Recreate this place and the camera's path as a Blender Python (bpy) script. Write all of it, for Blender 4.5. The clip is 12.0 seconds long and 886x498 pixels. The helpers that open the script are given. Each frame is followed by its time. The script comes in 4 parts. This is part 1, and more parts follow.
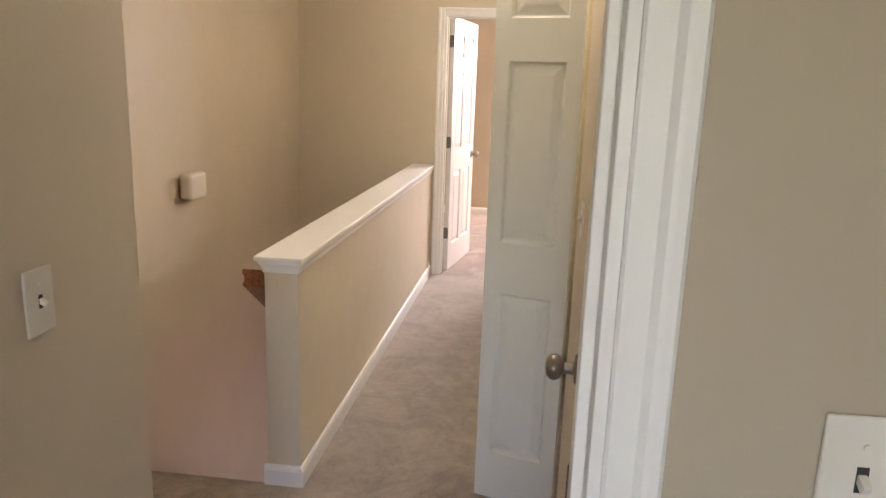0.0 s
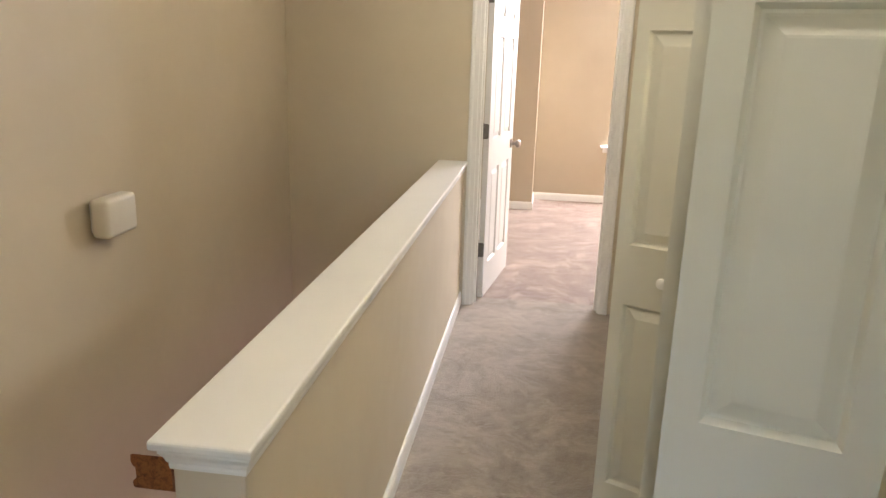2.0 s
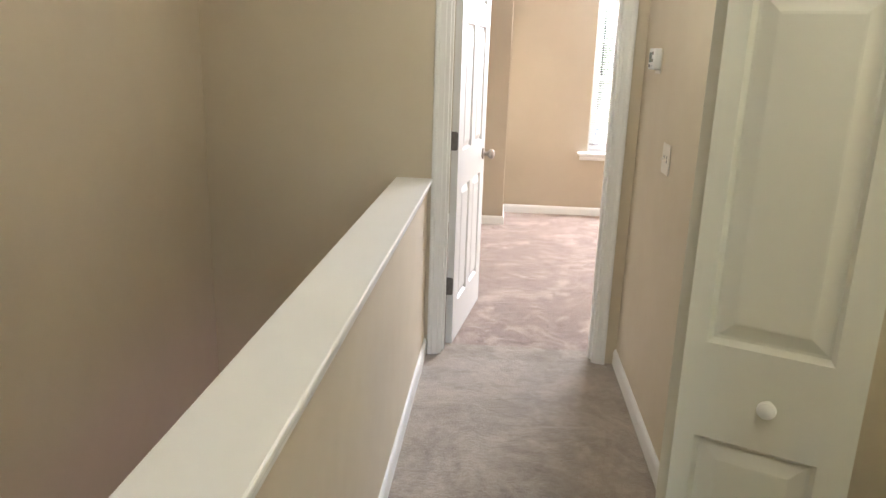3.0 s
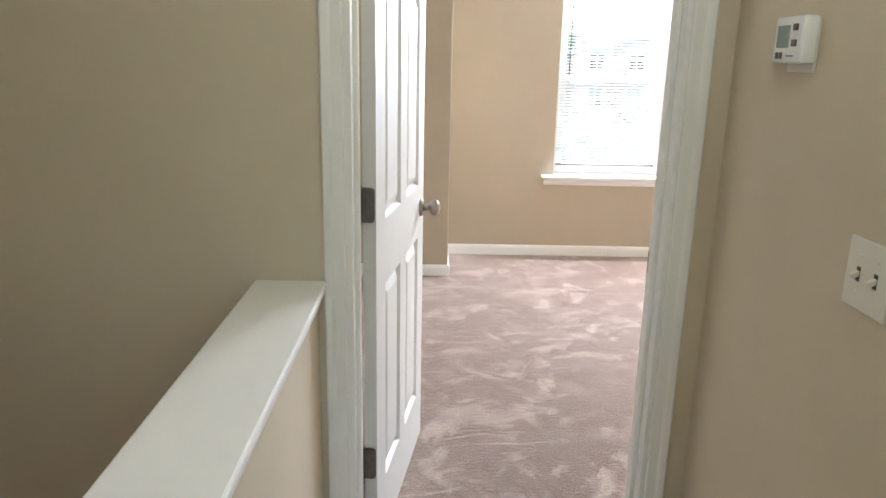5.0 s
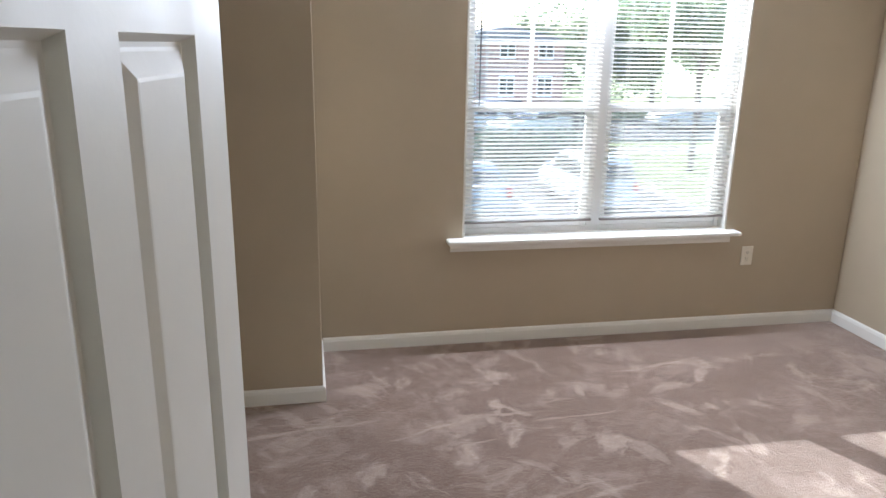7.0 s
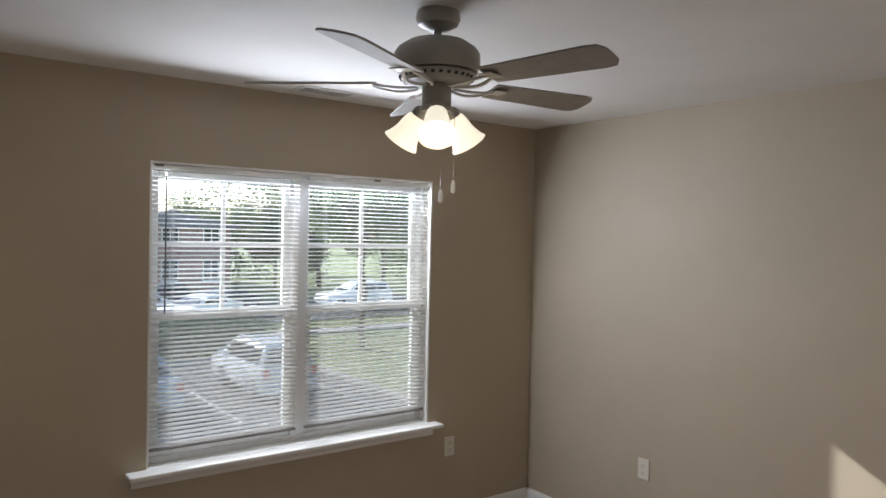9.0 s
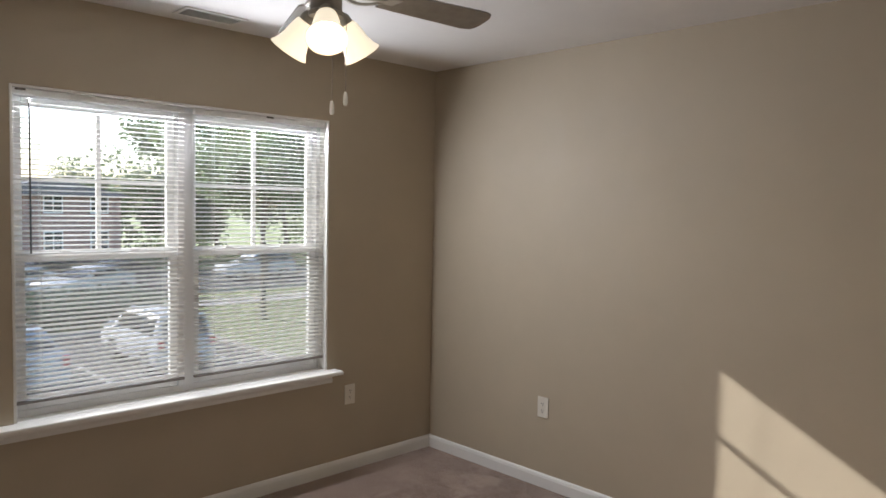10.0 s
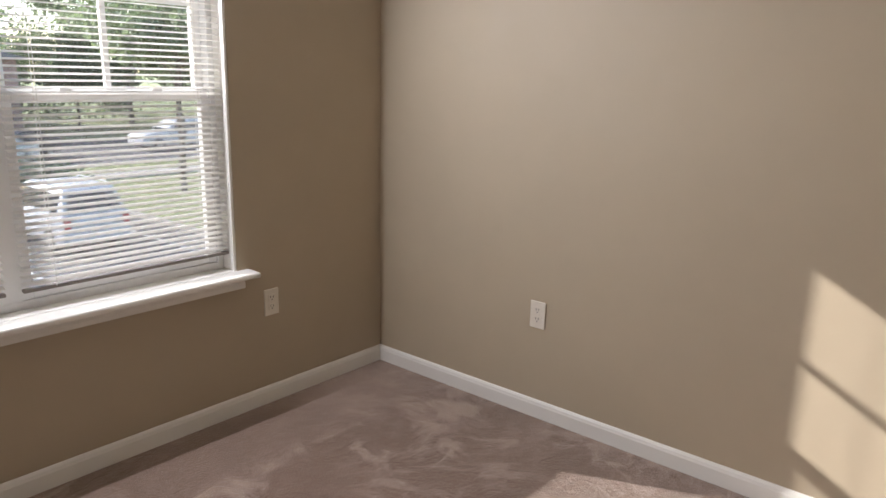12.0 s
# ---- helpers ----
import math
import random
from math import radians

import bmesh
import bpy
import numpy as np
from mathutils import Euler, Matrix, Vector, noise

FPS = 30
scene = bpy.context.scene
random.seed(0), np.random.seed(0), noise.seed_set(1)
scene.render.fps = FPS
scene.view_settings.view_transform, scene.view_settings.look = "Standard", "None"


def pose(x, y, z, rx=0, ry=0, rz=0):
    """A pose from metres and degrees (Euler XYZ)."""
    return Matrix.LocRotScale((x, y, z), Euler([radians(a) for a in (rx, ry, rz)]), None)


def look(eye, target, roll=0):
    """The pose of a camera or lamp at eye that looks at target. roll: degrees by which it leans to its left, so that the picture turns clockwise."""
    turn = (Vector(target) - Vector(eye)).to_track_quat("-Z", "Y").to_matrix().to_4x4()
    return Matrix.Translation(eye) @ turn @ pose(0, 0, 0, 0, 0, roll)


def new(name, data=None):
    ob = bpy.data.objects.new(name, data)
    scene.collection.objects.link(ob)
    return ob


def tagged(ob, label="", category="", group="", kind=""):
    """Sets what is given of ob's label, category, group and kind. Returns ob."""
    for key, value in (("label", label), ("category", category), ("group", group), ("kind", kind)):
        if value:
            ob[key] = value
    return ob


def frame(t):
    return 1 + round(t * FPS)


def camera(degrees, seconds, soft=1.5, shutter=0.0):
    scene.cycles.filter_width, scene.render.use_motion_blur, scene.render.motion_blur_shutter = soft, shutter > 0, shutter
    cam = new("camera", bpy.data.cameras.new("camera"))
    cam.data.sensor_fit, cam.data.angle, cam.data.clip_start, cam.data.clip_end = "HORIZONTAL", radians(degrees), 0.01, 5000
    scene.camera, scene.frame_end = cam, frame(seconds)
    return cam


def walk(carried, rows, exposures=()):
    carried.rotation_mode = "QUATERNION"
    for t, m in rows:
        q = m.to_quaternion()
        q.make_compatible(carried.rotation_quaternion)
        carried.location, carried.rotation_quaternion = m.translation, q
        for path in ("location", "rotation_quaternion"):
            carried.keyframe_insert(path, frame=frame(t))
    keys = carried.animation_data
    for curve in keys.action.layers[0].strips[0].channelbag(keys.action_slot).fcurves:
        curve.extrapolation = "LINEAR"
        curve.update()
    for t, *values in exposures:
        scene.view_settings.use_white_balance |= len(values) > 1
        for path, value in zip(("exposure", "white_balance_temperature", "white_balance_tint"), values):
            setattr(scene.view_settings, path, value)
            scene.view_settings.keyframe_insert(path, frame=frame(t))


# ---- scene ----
cam = camera(63.4, 12.0)
PATH = [
    (0, (0.864, -2.4, 1.517), (0.621, -0.465, 1.074), 1.9),
    (0.5, (0.678, -2.147, 1.504), (0.428, -0.213, 1.06), 1.8),
    (1, (0.54, -1.83, 1.465), (0.287, 0.094, 0.983), 1.6),
    (1.5, (0.493, -1.454, 1.471), (0.238, 0.462, 0.954), 1.5),
    (2, (0.493, -0.995, 1.528), (0.24, 0.918, 1.0), 1.7),
    (2.5, (0.412, -0.568, 1.516), (0.182, 1.348, 0.991), 1.6),
    (3, (0.379, -0.131, 1.481), (0.235, 1.794, 0.958), 1.8),
    (3.2, (0.365, 0.038, 1.505), (0.245, 1.964, 0.978), 1.7),
    (4.8, (0.323, 1.419, 1.482), (0.36, 3.348, 0.954), 2.2),
    (5, (0.32, 1.572, 1.447), (0.353, 3.504, 0.929), 1.2),
    (5.5, (0.336, 1.994, 1.424), (0.379, 3.924, 0.901), 1.6),
    (6, (0.439, 2.406, 1.444), (0.493, 4.335, 0.919), 1.4),
    (6.5, (0.451, 2.773, 1.486), (0.589, 4.699, 0.962), 0.9),
    (7, (0.391, 3.136, 1.629), (0.757, 5.025, 1.081), 1.0),
    (7.5, (0.401, 3.326, 1.719), (1.005, 5.186, 1.301), 1.1),
    (7.7, (0.392, 3.356, 1.75), (1.072, 5.205, 1.409), 1.1),
    (9.3, (0.339, 3.422, 1.69), (1.598, 4.976, 1.672), 1.2),
    (9.5, (0.364, 3.424, 1.657), (1.653, 4.953, 1.633), 1.2),
    (10, (0.426, 3.475, 1.553), (1.82, 4.904, 1.439), 1.1),
    (10.5, (0.646, 3.57, 1.467), (2.12, 4.899, 1.222), 1.0),
    (11, (0.783, 3.776, 1.415), (2.277, 5.055, 1.052), 1.1),
    (11.5, (0.946, 4.076, 1.41), (2.447, 5.322, 0.967), 1.2),
    (12, (1.183, 4.389, 1.402), (2.671, 5.64, 0.933), 1.3),
]
# exposure and white balance by the clip's own camera: seconds, stops, kelvin, tint
EXPOSURES = [(0.0, 4.1, 6750, 27), (0.5, 4.32, 6650, 23), (1.2, 4.2, 6550, 21), (2.0, 4.07, 6300, 18), (3.0, 3.98, 5850, 14), (5.0, 3.66, 5500, 9), (5.5, 3.43, 5450, 10), (6.5, 2.87, 5400, 9), (7.0, 2.37, 5500, 9), (7.5, 2.05, 5600, 9),
             (9.3, 1.2, 5800, 10), (10.5, 1.33, 6150, 13), (12.0, 1.6, 6200, 15)]
walk(cam, [(t, look(eye, target, roll)) for t, eye, target, roll in PATH], EXPOSURES)

# ---- main measures of the place (metres) ----
CEIL = 2.41                      # ceilings
LOW = -2.9                       # ground outside and floor below
WX0, WX1, WZ0, WZ1 = 1.205, 2.772, 0.625, 2.025   # bedroom window opening
HALL_L, HALL_R, HALL_END = 0.042, 1.01, 3.272
BED_S, BED_N, BED_R, BED_L = 3.39, 6.80, 3.578, -0.9

# ---- world, sun, lamps ----
world = bpy.data.worlds.new("world")
scene.world = world
world.use_nodes = True
_bg = world.node_tree.nodes["Background"]
_sky = world.node_tree.nodes.new("ShaderNodeTexSky")
_sky.sky_type, _sky.sun_disc = "NISHITA", False
SUN_DIR = Vector((0.878, -2.04, -1.106)).normalized()
_sky.sun_elevation = math.asin(-SUN_DIR.z)
_sky.sun_rotation = math.atan2(-SUN_DIR.x, -SUN_DIR.y)
world.node_tree.links.new(_sky.outputs[0], _bg.inputs[0])
_bg.inputs[1].default_value = 0.15


def lamp(name, kind, power, colour, place, toward=None, size=None, radius=None):
    d = bpy.data.lights.new(name, kind)
    d.energy, d.color = power, colour
    if size:
        d.shape, d.size, d.size_y = "RECTANGLE", size[0], size[1]
    if radius:
        d.shadow_soft_size = radius
    o = new(name, d)
    o.matrix_world = look(place, toward) if toward else Matrix.Translation(place)
    return o


_s = lamp("sun", "SUN", 4.6, (1.0, 0.94, 0.84), (0, 0, 20), tuple(Vector((0, 0, 20)) + SUN_DIR))
_s.data.angle = radians(0.6)
# daylight of the sky, let in along the head of the bedroom window
lamp("window_daylight", "AREA", 13.7, (0.97, 0.96, 0.97), (1.99, 6.815, 1.972), (1.99, 5.0, 1.0), size=(1.45, 0.03))
# daylight of the entrance hall's window below
lamp("entrance_daylight", "AREA", 0.95, (1.0, 0.62, 0.76), (1.66, 1.7, -1.25), (0.0, 1.7, -1.0), size=(1.0, 1.1))
# window of the first room, behind the walk's start
lamp("room_daylight", "AREA", 0.65, (0.94, 0.86, 1.0), (0.6, -4.95, 1.4), (0.6, -2.0, 1.2), size=(1.2, 1.2))
HALL_LAMP, LANDING_FILL = (0.47, 2.15, 2.32), (0.52, 0.0, 2.32)
lamp("hall_bulb", "POINT", 1.05, (1.0, 0.95, 0.76), (HALL_LAMP[0], HALL_LAMP[1], 2.28), radius=0.09)
# unseen fill, added to brighten the near hall and closet doors
lamp("landing_fill", "POINT", 0.95, (1.0, 0.94, 0.77), (LANDING_FILL[0], LANDING_FILL[1], 2.28), radius=0.09)
lamp("closet_bulb", "POINT", 0.8, (1.0, 0.93, 0.60), (1.50, 0.55, 2.25), radius=0.06)
FAN = Vector((1.655, 5.24, 0.0))


# ---- materials ----
def shader(name, rough=0.6, metal=0.0):
    m = bpy.data.materials.new(name)
    m.use_nodes = True
    t = m.node_tree
    p = t.nodes["Principled BSDF"]
    p.inputs["Roughness"].default_value, p.inputs["Metallic"].default_value = rough, metal
    return m, t, p


def node(t, kind, **inputs):
    n = t.nodes.new(kind)
    for k, v in inputs.items():
        n.inputs[k.replace("_", " ")].default_value = v
    return n


def coords(t, scale=(1, 1, 1)):
    c, mp = t.nodes.new("ShaderNodeTexCoord"), t.nodes.new("ShaderNodeMapping")
    mp.inputs["Scale"].default_value = scale
    t.links.new(c.outputs["Object"], mp.inputs[0])
    return mp.outputs[0]


def ramp(t, src, stops):
    r = t.nodes.new("ShaderNodeValToRGB")
    e = r.color_ramp.elements
    while len(e) < len(stops):
        e.new(0.5)
    for el, (pos, col) in zip(e, stops):
        el.position, el.color = pos, (*col, 1)
    t.links.new(src, r.inputs[0])
    return r.outputs[0]


def paint(name, c, rough=0.6, vary=0.05, bump=0.06, bump_scale=260.0, big=1.3):
    """Wall or trim paint: broad faint unevenness, roller or brush grain in the relief."""
    m, t, p = shader(name, rough)
    co = coords(t)
    n = node(t, "ShaderNodeTexNoise", Scale=big, Detail=5.0, Roughness=0.6)
    t.links.new(co, n.inputs["Vector"])
    lo, hi = [x * (1 - vary) for x in c], [min(1, x * (1 + vary)) for x in c]
    t.links.new(ramp(t, n.outputs[0], [(0.3, lo), (0.7, hi)]), p.inputs["Base Color"])
    g = node(t, "ShaderNodeTexNoise", Scale=bump_scale, Detail=3.0)
    t.links.new(co, g.inputs["Vector"])
    b = node(t, "ShaderNodeBump", Strength=bump, Distance=0.002)
    t.links.new(g.outputs[0], b.inputs["Height"])
    t.links.new(b.outputs[0], p.inputs["Normal"])
    s = node(t, "ShaderNodeTexNoise", Scale=9.0, Detail=4.0)
    t.links.new(co, s.inputs["Vector"])
    t.links.new(ramp(t, s.outputs[0], [(0.3, (rough - 0.06,) * 3), (0.7, (rough + 0.06,) * 3)]), p.inputs["Roughness"])
    return m


def plain(name, c, rough=0.5, metal=0.0, vary=0.08, scale=14.0, bump=0.0):
    m, t, p = shader(name, rough, metal)
    n = node(t, "ShaderNodeTexNoise", Scale=scale, Detail=6.0)
    t.links.new(coords(t), n.inputs["Vector"])
    lo, hi = [x * (1 - vary) for x in c], [min(1, x * (1 + vary)) for x in c]
    t.links.new(ramp(t, n.outputs[0], [(0.3, lo), (0.7, hi)]), p.inputs["Base Color"])
    if bump:
        b = node(t, "ShaderNodeBump", Strength=bump, Distance=0.003)
        t.links.new(n.outputs[0], b.inputs["Height"])
        t.links.new(b.outputs[0], p.inputs["Normal"])
    return m


def carpet_material(name, tones, mottle, streaks, swept=False):
    """Cut-pile carpet: brushed patches and strokes lying lighter and darker, fibre grain, tufted relief."""
    m, t, p = shader(name, 0.95)
    co = coords(t)

    def mix(kind, fac, a, b):
        k = t.nodes.new("ShaderNodeMixRGB")
        k.blend_type, k.inputs[0].default_value = kind, fac
        t.links.new(a, k.inputs[1]); t.links.new(b, k.inputs[2])
        return k.outputs[0]

    def noise_at(src, **kw):
        n = node(t, "ShaderNodeTexNoise", **kw)
        t.links.new(src, n.inputs["Vector"])
        return n
    warp = noise_at(co, Scale=2.4, Detail=3.0)
    moved = mix("ADD", 0.4, co, warp.outputs["Color"])
    big = noise_at(moved, Scale=3.6 * mottle, Detail=4.0, Roughness=0.6, Distortion=0.6)
    small = noise_at(moved, Scale=9.0 * mottle, Detail=5.0, Roughness=0.65, Distortion=0.3)
    v = mix("MIX", 0.45, big.outputs[0], small.outputs[0])
    col = ramp(t, v, tones)
    # a strip swept smooth along the window wall
    smooth = None
    if swept:
        xyz = t.nodes.new("ShaderNodeSeparateXYZ")
        t.links.new(mix("ADD", 0.05, co, warp.outputs["Color"]), xyz.inputs[0])
        strip = t.nodes.new("ShaderNodeMapRange")
        strip.inputs["From Min"].default_value, strip.inputs["From Max"].default_value = 6.40, 6.46
        side = t.nodes.new("ShaderNodeMapRange")
        side.inputs["From Min"].default_value, side.inputs["From Max"].default_value = 2.05, 2.25
        both = t.nodes.new("ShaderNodeMath")
        both.operation = "MULTIPLY"
        t.links.new(xyz.outputs[1], strip.inputs[0]); t.links.new(xyz.outputs[0], side.inputs[0])
        t.links.new(strip.outputs[0], both.inputs[0]); t.links.new(side.outputs[0], both.inputs[1])
        smooth = both.outputs[0]
    # foot prints and vacuum strokes: blotches, and fewer long thin marks, in several directions
    marks = ((20, 0.42, 0.24, 0.56, 0.63), (75, 0.36, 0.20, 0.58, 0.65), (130, 0.46, 0.16, 0.59, 0.65), (8, 1.20, 0.06, 0.63, 0.69))
    for k, (ang, long_, wide, lo_, hi_) in enumerate(marks):
        mp = t.nodes.new("ShaderNodeMapping")
        mp.vector_type = "TEXTURE"
        mp.inputs["Rotation"].default_value = (0, 0, radians(ang))
        mp.inputs["Scale"].default_value = (long_, wide, 1.0)
        mp.inputs["Location"].default_value = (3.1 * k, 1.7 * k, 0)
        t.links.new(mix("ADD", 0.16, co, warp.outputs["Color"]), mp.inputs[0])
        s = noise_at(mp.outputs[0], Scale=1.15, Detail=4.0, Roughness=0.62)
        mask = ramp(t, s.outputs[0], [(lo_, (0, 0, 0)), (hi_, (streaks * (0.9 if k % 2 else 0.65),) * 3)])
        if smooth:
            clear_ = t.nodes.new("ShaderNodeMixRGB")
            t.links.new(smooth, clear_.inputs[0]); t.links.new(mask, clear_.inputs[1])
            clear_.inputs[2].default_value = (0.06, 0.06, 0.06, 1)
            mask = clear_.outputs[0]
        lite = t.nodes.new("ShaderNodeMixRGB")
        lite.blend_type = "MIX"
        t.links.new(mask, lite.inputs[0])
        t.links.new(col, lite.inputs[1])
        lite.inputs[2].default_value = (*tones[-1][1], 1)
        col = lite.outputs[0]
    broad = noise_at(co, Scale=0.9, Detail=2.0)
    col = mix("MULTIPLY", 1.0, col, ramp(t, broad.outputs[0], [(0.3, (0.90, 0.88, 0.85)), (0.7, (1.06, 1.05, 1.05))]))
    clump = noise_at(co, Scale=34.0, Detail=3.0, Roughness=0.6)
    col = mix("MULTIPLY", 1.0, col, ramp(t, clump.outputs[0], [(0.3, (0.86, 0.85, 0.84)), (0.7, (1.12, 1.12, 1.12))]))
    fib = noise_at(co, Scale=230.0, Detail=3.0, Roughness=0.7)
    col = mix("MULTIPLY", 1.0, col, ramp(t, fib.outputs[0], [(0.25, (0.68, 0.67, 0.66)), (0.75, (1.24, 1.24, 1.24))]))
    t.links.new(col, p.inputs["Base Color"])
    tuft = noise_at(co, Scale=85.0, Detail=4.0)
    bb = node(t, "ShaderNodeBump", Strength=0.55, Distance=0.008)
    t.links.new(fib.outputs[0], bb.inputs["Height"])
    bc = node(t, "ShaderNodeBump", Strength=0.35, Distance=0.014)
    t.links.new(tuft.outputs[0], bc.inputs["Height"])
    t.links.new(bb.outputs[0], bc.inputs["Normal"])
    t.links.new(bc.outputs[0], p.inputs["Normal"])
    p.inputs["Sheen Weight"].default_value = 0.7
    p.inputs["Sheen Tint"].default_value = (1.0, 0.94, 0.87, 1)
    p.inputs["Sheen Roughness"].default_value = 0.4
    return m


def wood_material(name, dark, light, rough=0.3):
    m, t, p = shader(name, rough)
    co = coords(t, (18, 1.2, 18))
    n = node(t, "ShaderNodeTexNoise", Scale=5.0, Detail=6.0, Distortion=1.2)
    t.links.new(co, n.inputs["Vector"])
    t.links.new(ramp(t, n.outputs[0], [(0.25, dark), (0.6, light), (0.8, dark)]), p.inputs["Base Color"])
    p.inputs["Coat Weight"].default_value = 0.4
    return m


def clear(name, tint, share, rough=0.0):
    """A clear sheet: light passes straight through, part of it is mirrored by Fresnel; share of it is blocked by tint."""
    m = bpy.data.materials.new(name)
    m.use_nodes = True
    t = m.node_tree
    t.nodes.clear()
    out, tr, gl, df = (t.nodes.new(k) for k in ("ShaderNodeOutputMaterial", "ShaderNodeBsdfTransparent", "ShaderNodeBsdfGlossy", "ShaderNodeBsdfDiffuse"))
    fr, a, b = t.nodes.new("ShaderNodeFresnel"), t.nodes.new("ShaderNodeMixShader"), t.nodes.new("ShaderNodeMixShader")
    fr.inputs[0].default_value = 1.45
    gl.inputs["Roughness"].default_value = rough
    df.inputs[0].default_value = (*tint, 1)
    a.inputs[0].default_value = share
    t.links.new(tr.outputs[0], a.inputs[1]); t.links.new(df.outputs[0], a.inputs[2])
    if share > 0.1:
        t.links.new(a.outputs[0], out.inputs[0])
        return m
    t.links.new(fr.outputs[0], b.inputs[0])
    t.links.new(a.outputs[0], b.inputs[1]); t.links.new(gl.outputs[0], b.inputs[2])
    t.links.new(b.outputs[0], out.inputs[0])
    return m


def glowing(name, c, power):
    m, t, p = shader(name, 0.4)
    p.inputs["Base Color"].default_value = (*c, 1)
    p.inputs["Emission Color"].default_value = (*c, 1)
    p.inputs["Emission Strength"].default_value = power
    return m


def translucent(name, c, share=0.35, rough=0.5):
    """Thin white plastic that lets some light through."""
    m, t, p = shader(name, rough)
    p.inputs["Base Color"].default_value = (*c, 1)
    tl, mx = t.nodes.new("ShaderNodeBsdfTranslucent"), t.nodes.new("ShaderNodeMixShader")
    tl.inputs[0].default_value = (*c, 1)
    mx.inputs[0].default_value = share
    t.links.new(p.outputs[0], mx.inputs[1]); t.links.new(tl.outputs[0], mx.inputs[2])
    t.links.new(mx.outputs[0], t.nodes["Material Output"].inputs[0])
    return m


WALL = paint("beige wall paint", (0.60, 0.52, 0.385), 0.62)
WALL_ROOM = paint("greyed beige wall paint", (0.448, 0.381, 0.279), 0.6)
CEILING = paint("white ceiling paint", (0.76, 0.74, 0.71), 0.8, bump=0.25, bump_scale=120)
TRIM = paint("white trim paint", (0.80, 0.79, 0.75), 0.45, 0.02, 0.04, 120)
DOORW = paint("white door paint", (0.67, 0.66, 0.63), 0.52, 0.025, 0.10, 90)
BIFW = paint("cream closet door paint", (0.68, 0.67, 0.58), 0.42, 0.03, 0.10, 90)
CARPET = carpet_material("carpet", [(0.30, (0.235, 0.197, 0.155)), (0.46, (0.315, 0.273, 0.230)), (0.58, (0.400, 0.350, 0.300)), (0.75, (0.49, 0.43, 0.37))], 1.5, 0.6)
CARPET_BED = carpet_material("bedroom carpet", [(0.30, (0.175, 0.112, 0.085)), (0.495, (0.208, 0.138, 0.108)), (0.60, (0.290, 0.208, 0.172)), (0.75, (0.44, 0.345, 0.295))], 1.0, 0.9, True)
OAK = wood_material("stained oak", (0.09, 0.022, 0.008), (0.36, 0.135, 0.042))
NICKEL = plain("brushed nickel", (0.30, 0.27, 0.24), 0.3, 1.0, 0.1, 60)
HINGE = plain("dull steel", (0.17, 0.155, 0.14), 0.42, 1.0, 0.15, 60)
PLASTIC = plain("ivory plastic", (0.72, 0.68, 0.59), 0.35, 0.0, 0.02)
WHITEP = plain("white plastic", (0.80, 0.80, 0.78), 0.3, 0.0, 0.02)
VINYL = plain("white vinyl", (0.82, 0.83, 0.84), 0.3, 0.0, 0.02)
SLOT = plain("dark slots", (0.03, 0.03, 0.03), 0.6)
GREYSCREEN = plain("grey liquid crystal", (0.25, 0.32, 0.30), 0.2)
GLASS = clear("window glass", (0.9, 0.95, 0.95), 0.02)
SCREEN = clear("insect screen mesh", (0.20, 0.21, 0.23), 0.26)
SLAT = translucent("white blind slat", (0.92, 0.92, 0.91), 0.55, 0.4)
CORD = plain("white cord", (0.75, 0.75, 0.72), 0.8)
DARKROD = plain("smoked wand", (0.10, 0.10, 0.10), 0.25)
SHADE = glowing("lit frosted glass", (1.0, 0.86, 0.62), 0.36)
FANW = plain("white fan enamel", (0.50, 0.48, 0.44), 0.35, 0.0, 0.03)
# the blades' backlit shade is put into this grey
BLADE_BACKLIT = plain("washed white blade, backlit shade in grey", (0.36, 0.335, 0.30), 0.7, 0.0, 0.08, 30)


# ---- mesh helpers ----
def box(bm, x0, x1, y0, y1, z0, z1):
    v = [bm.verts.new((x, y, z)) for x in (x0, x1) for y in (y0, y1) for z in (z0, z1)]
    for f in ((0, 1, 3, 2), (4, 6, 7, 5), (0, 4, 5, 1), (2, 3, 7, 6), (0, 2, 6, 4), (1, 5, 7, 3)):
        bm.faces.new([v[i] for i in f])
    return v


def rbox(bm, x0, x1, y0, y1, z0, z1, r=0.003, seg=2):
    """A box with rounded edges."""
    t = bmesh.new()
    box(t, x0, x1, y0, y1, z0, z1)
    bmesh.ops.recalc_face_normals(t, faces=t.faces)
    bmesh.ops.bevel(t, geom=list(t.edges), offset=r, segments=seg, profile=0.5, affect="EDGES")
    join(bm, t)


def join(bm, t, m=None):
    if m is not None:
        bmesh.ops.transform(t, matrix=m, verts=t.verts)
    me = bpy.data.meshes.new("tmp")
    t.to_mesh(me)
    t.free()
    bm.from_mesh(me)
    bpy.data.meshes.remove(me)


def lathe(bm, profile, m=None, n=24):
    """Turns (radius, height) pairs round z."""
    t = bmesh.new()
    rings = []
    for r, z in profile:
        rings.append([t.verts.new((max(r, 1e-4) * math.cos(2 * math.pi * i / n), max(r, 1e-4) * math.sin(2 * math.pi * i / n), z)) for i in range(n)])
    for a, b in zip(rings, rings[1:]):
        for i in range(n):
            t.faces.new((a[i], a[(i + 1) % n], b[(i + 1) % n], b[i]))
    t.faces.new(list(reversed(rings[0])))
    t.faces.new(rings[-1])
    bmesh.ops.recalc_face_normals(t, faces=t.faces)
    join(bm, t, m)


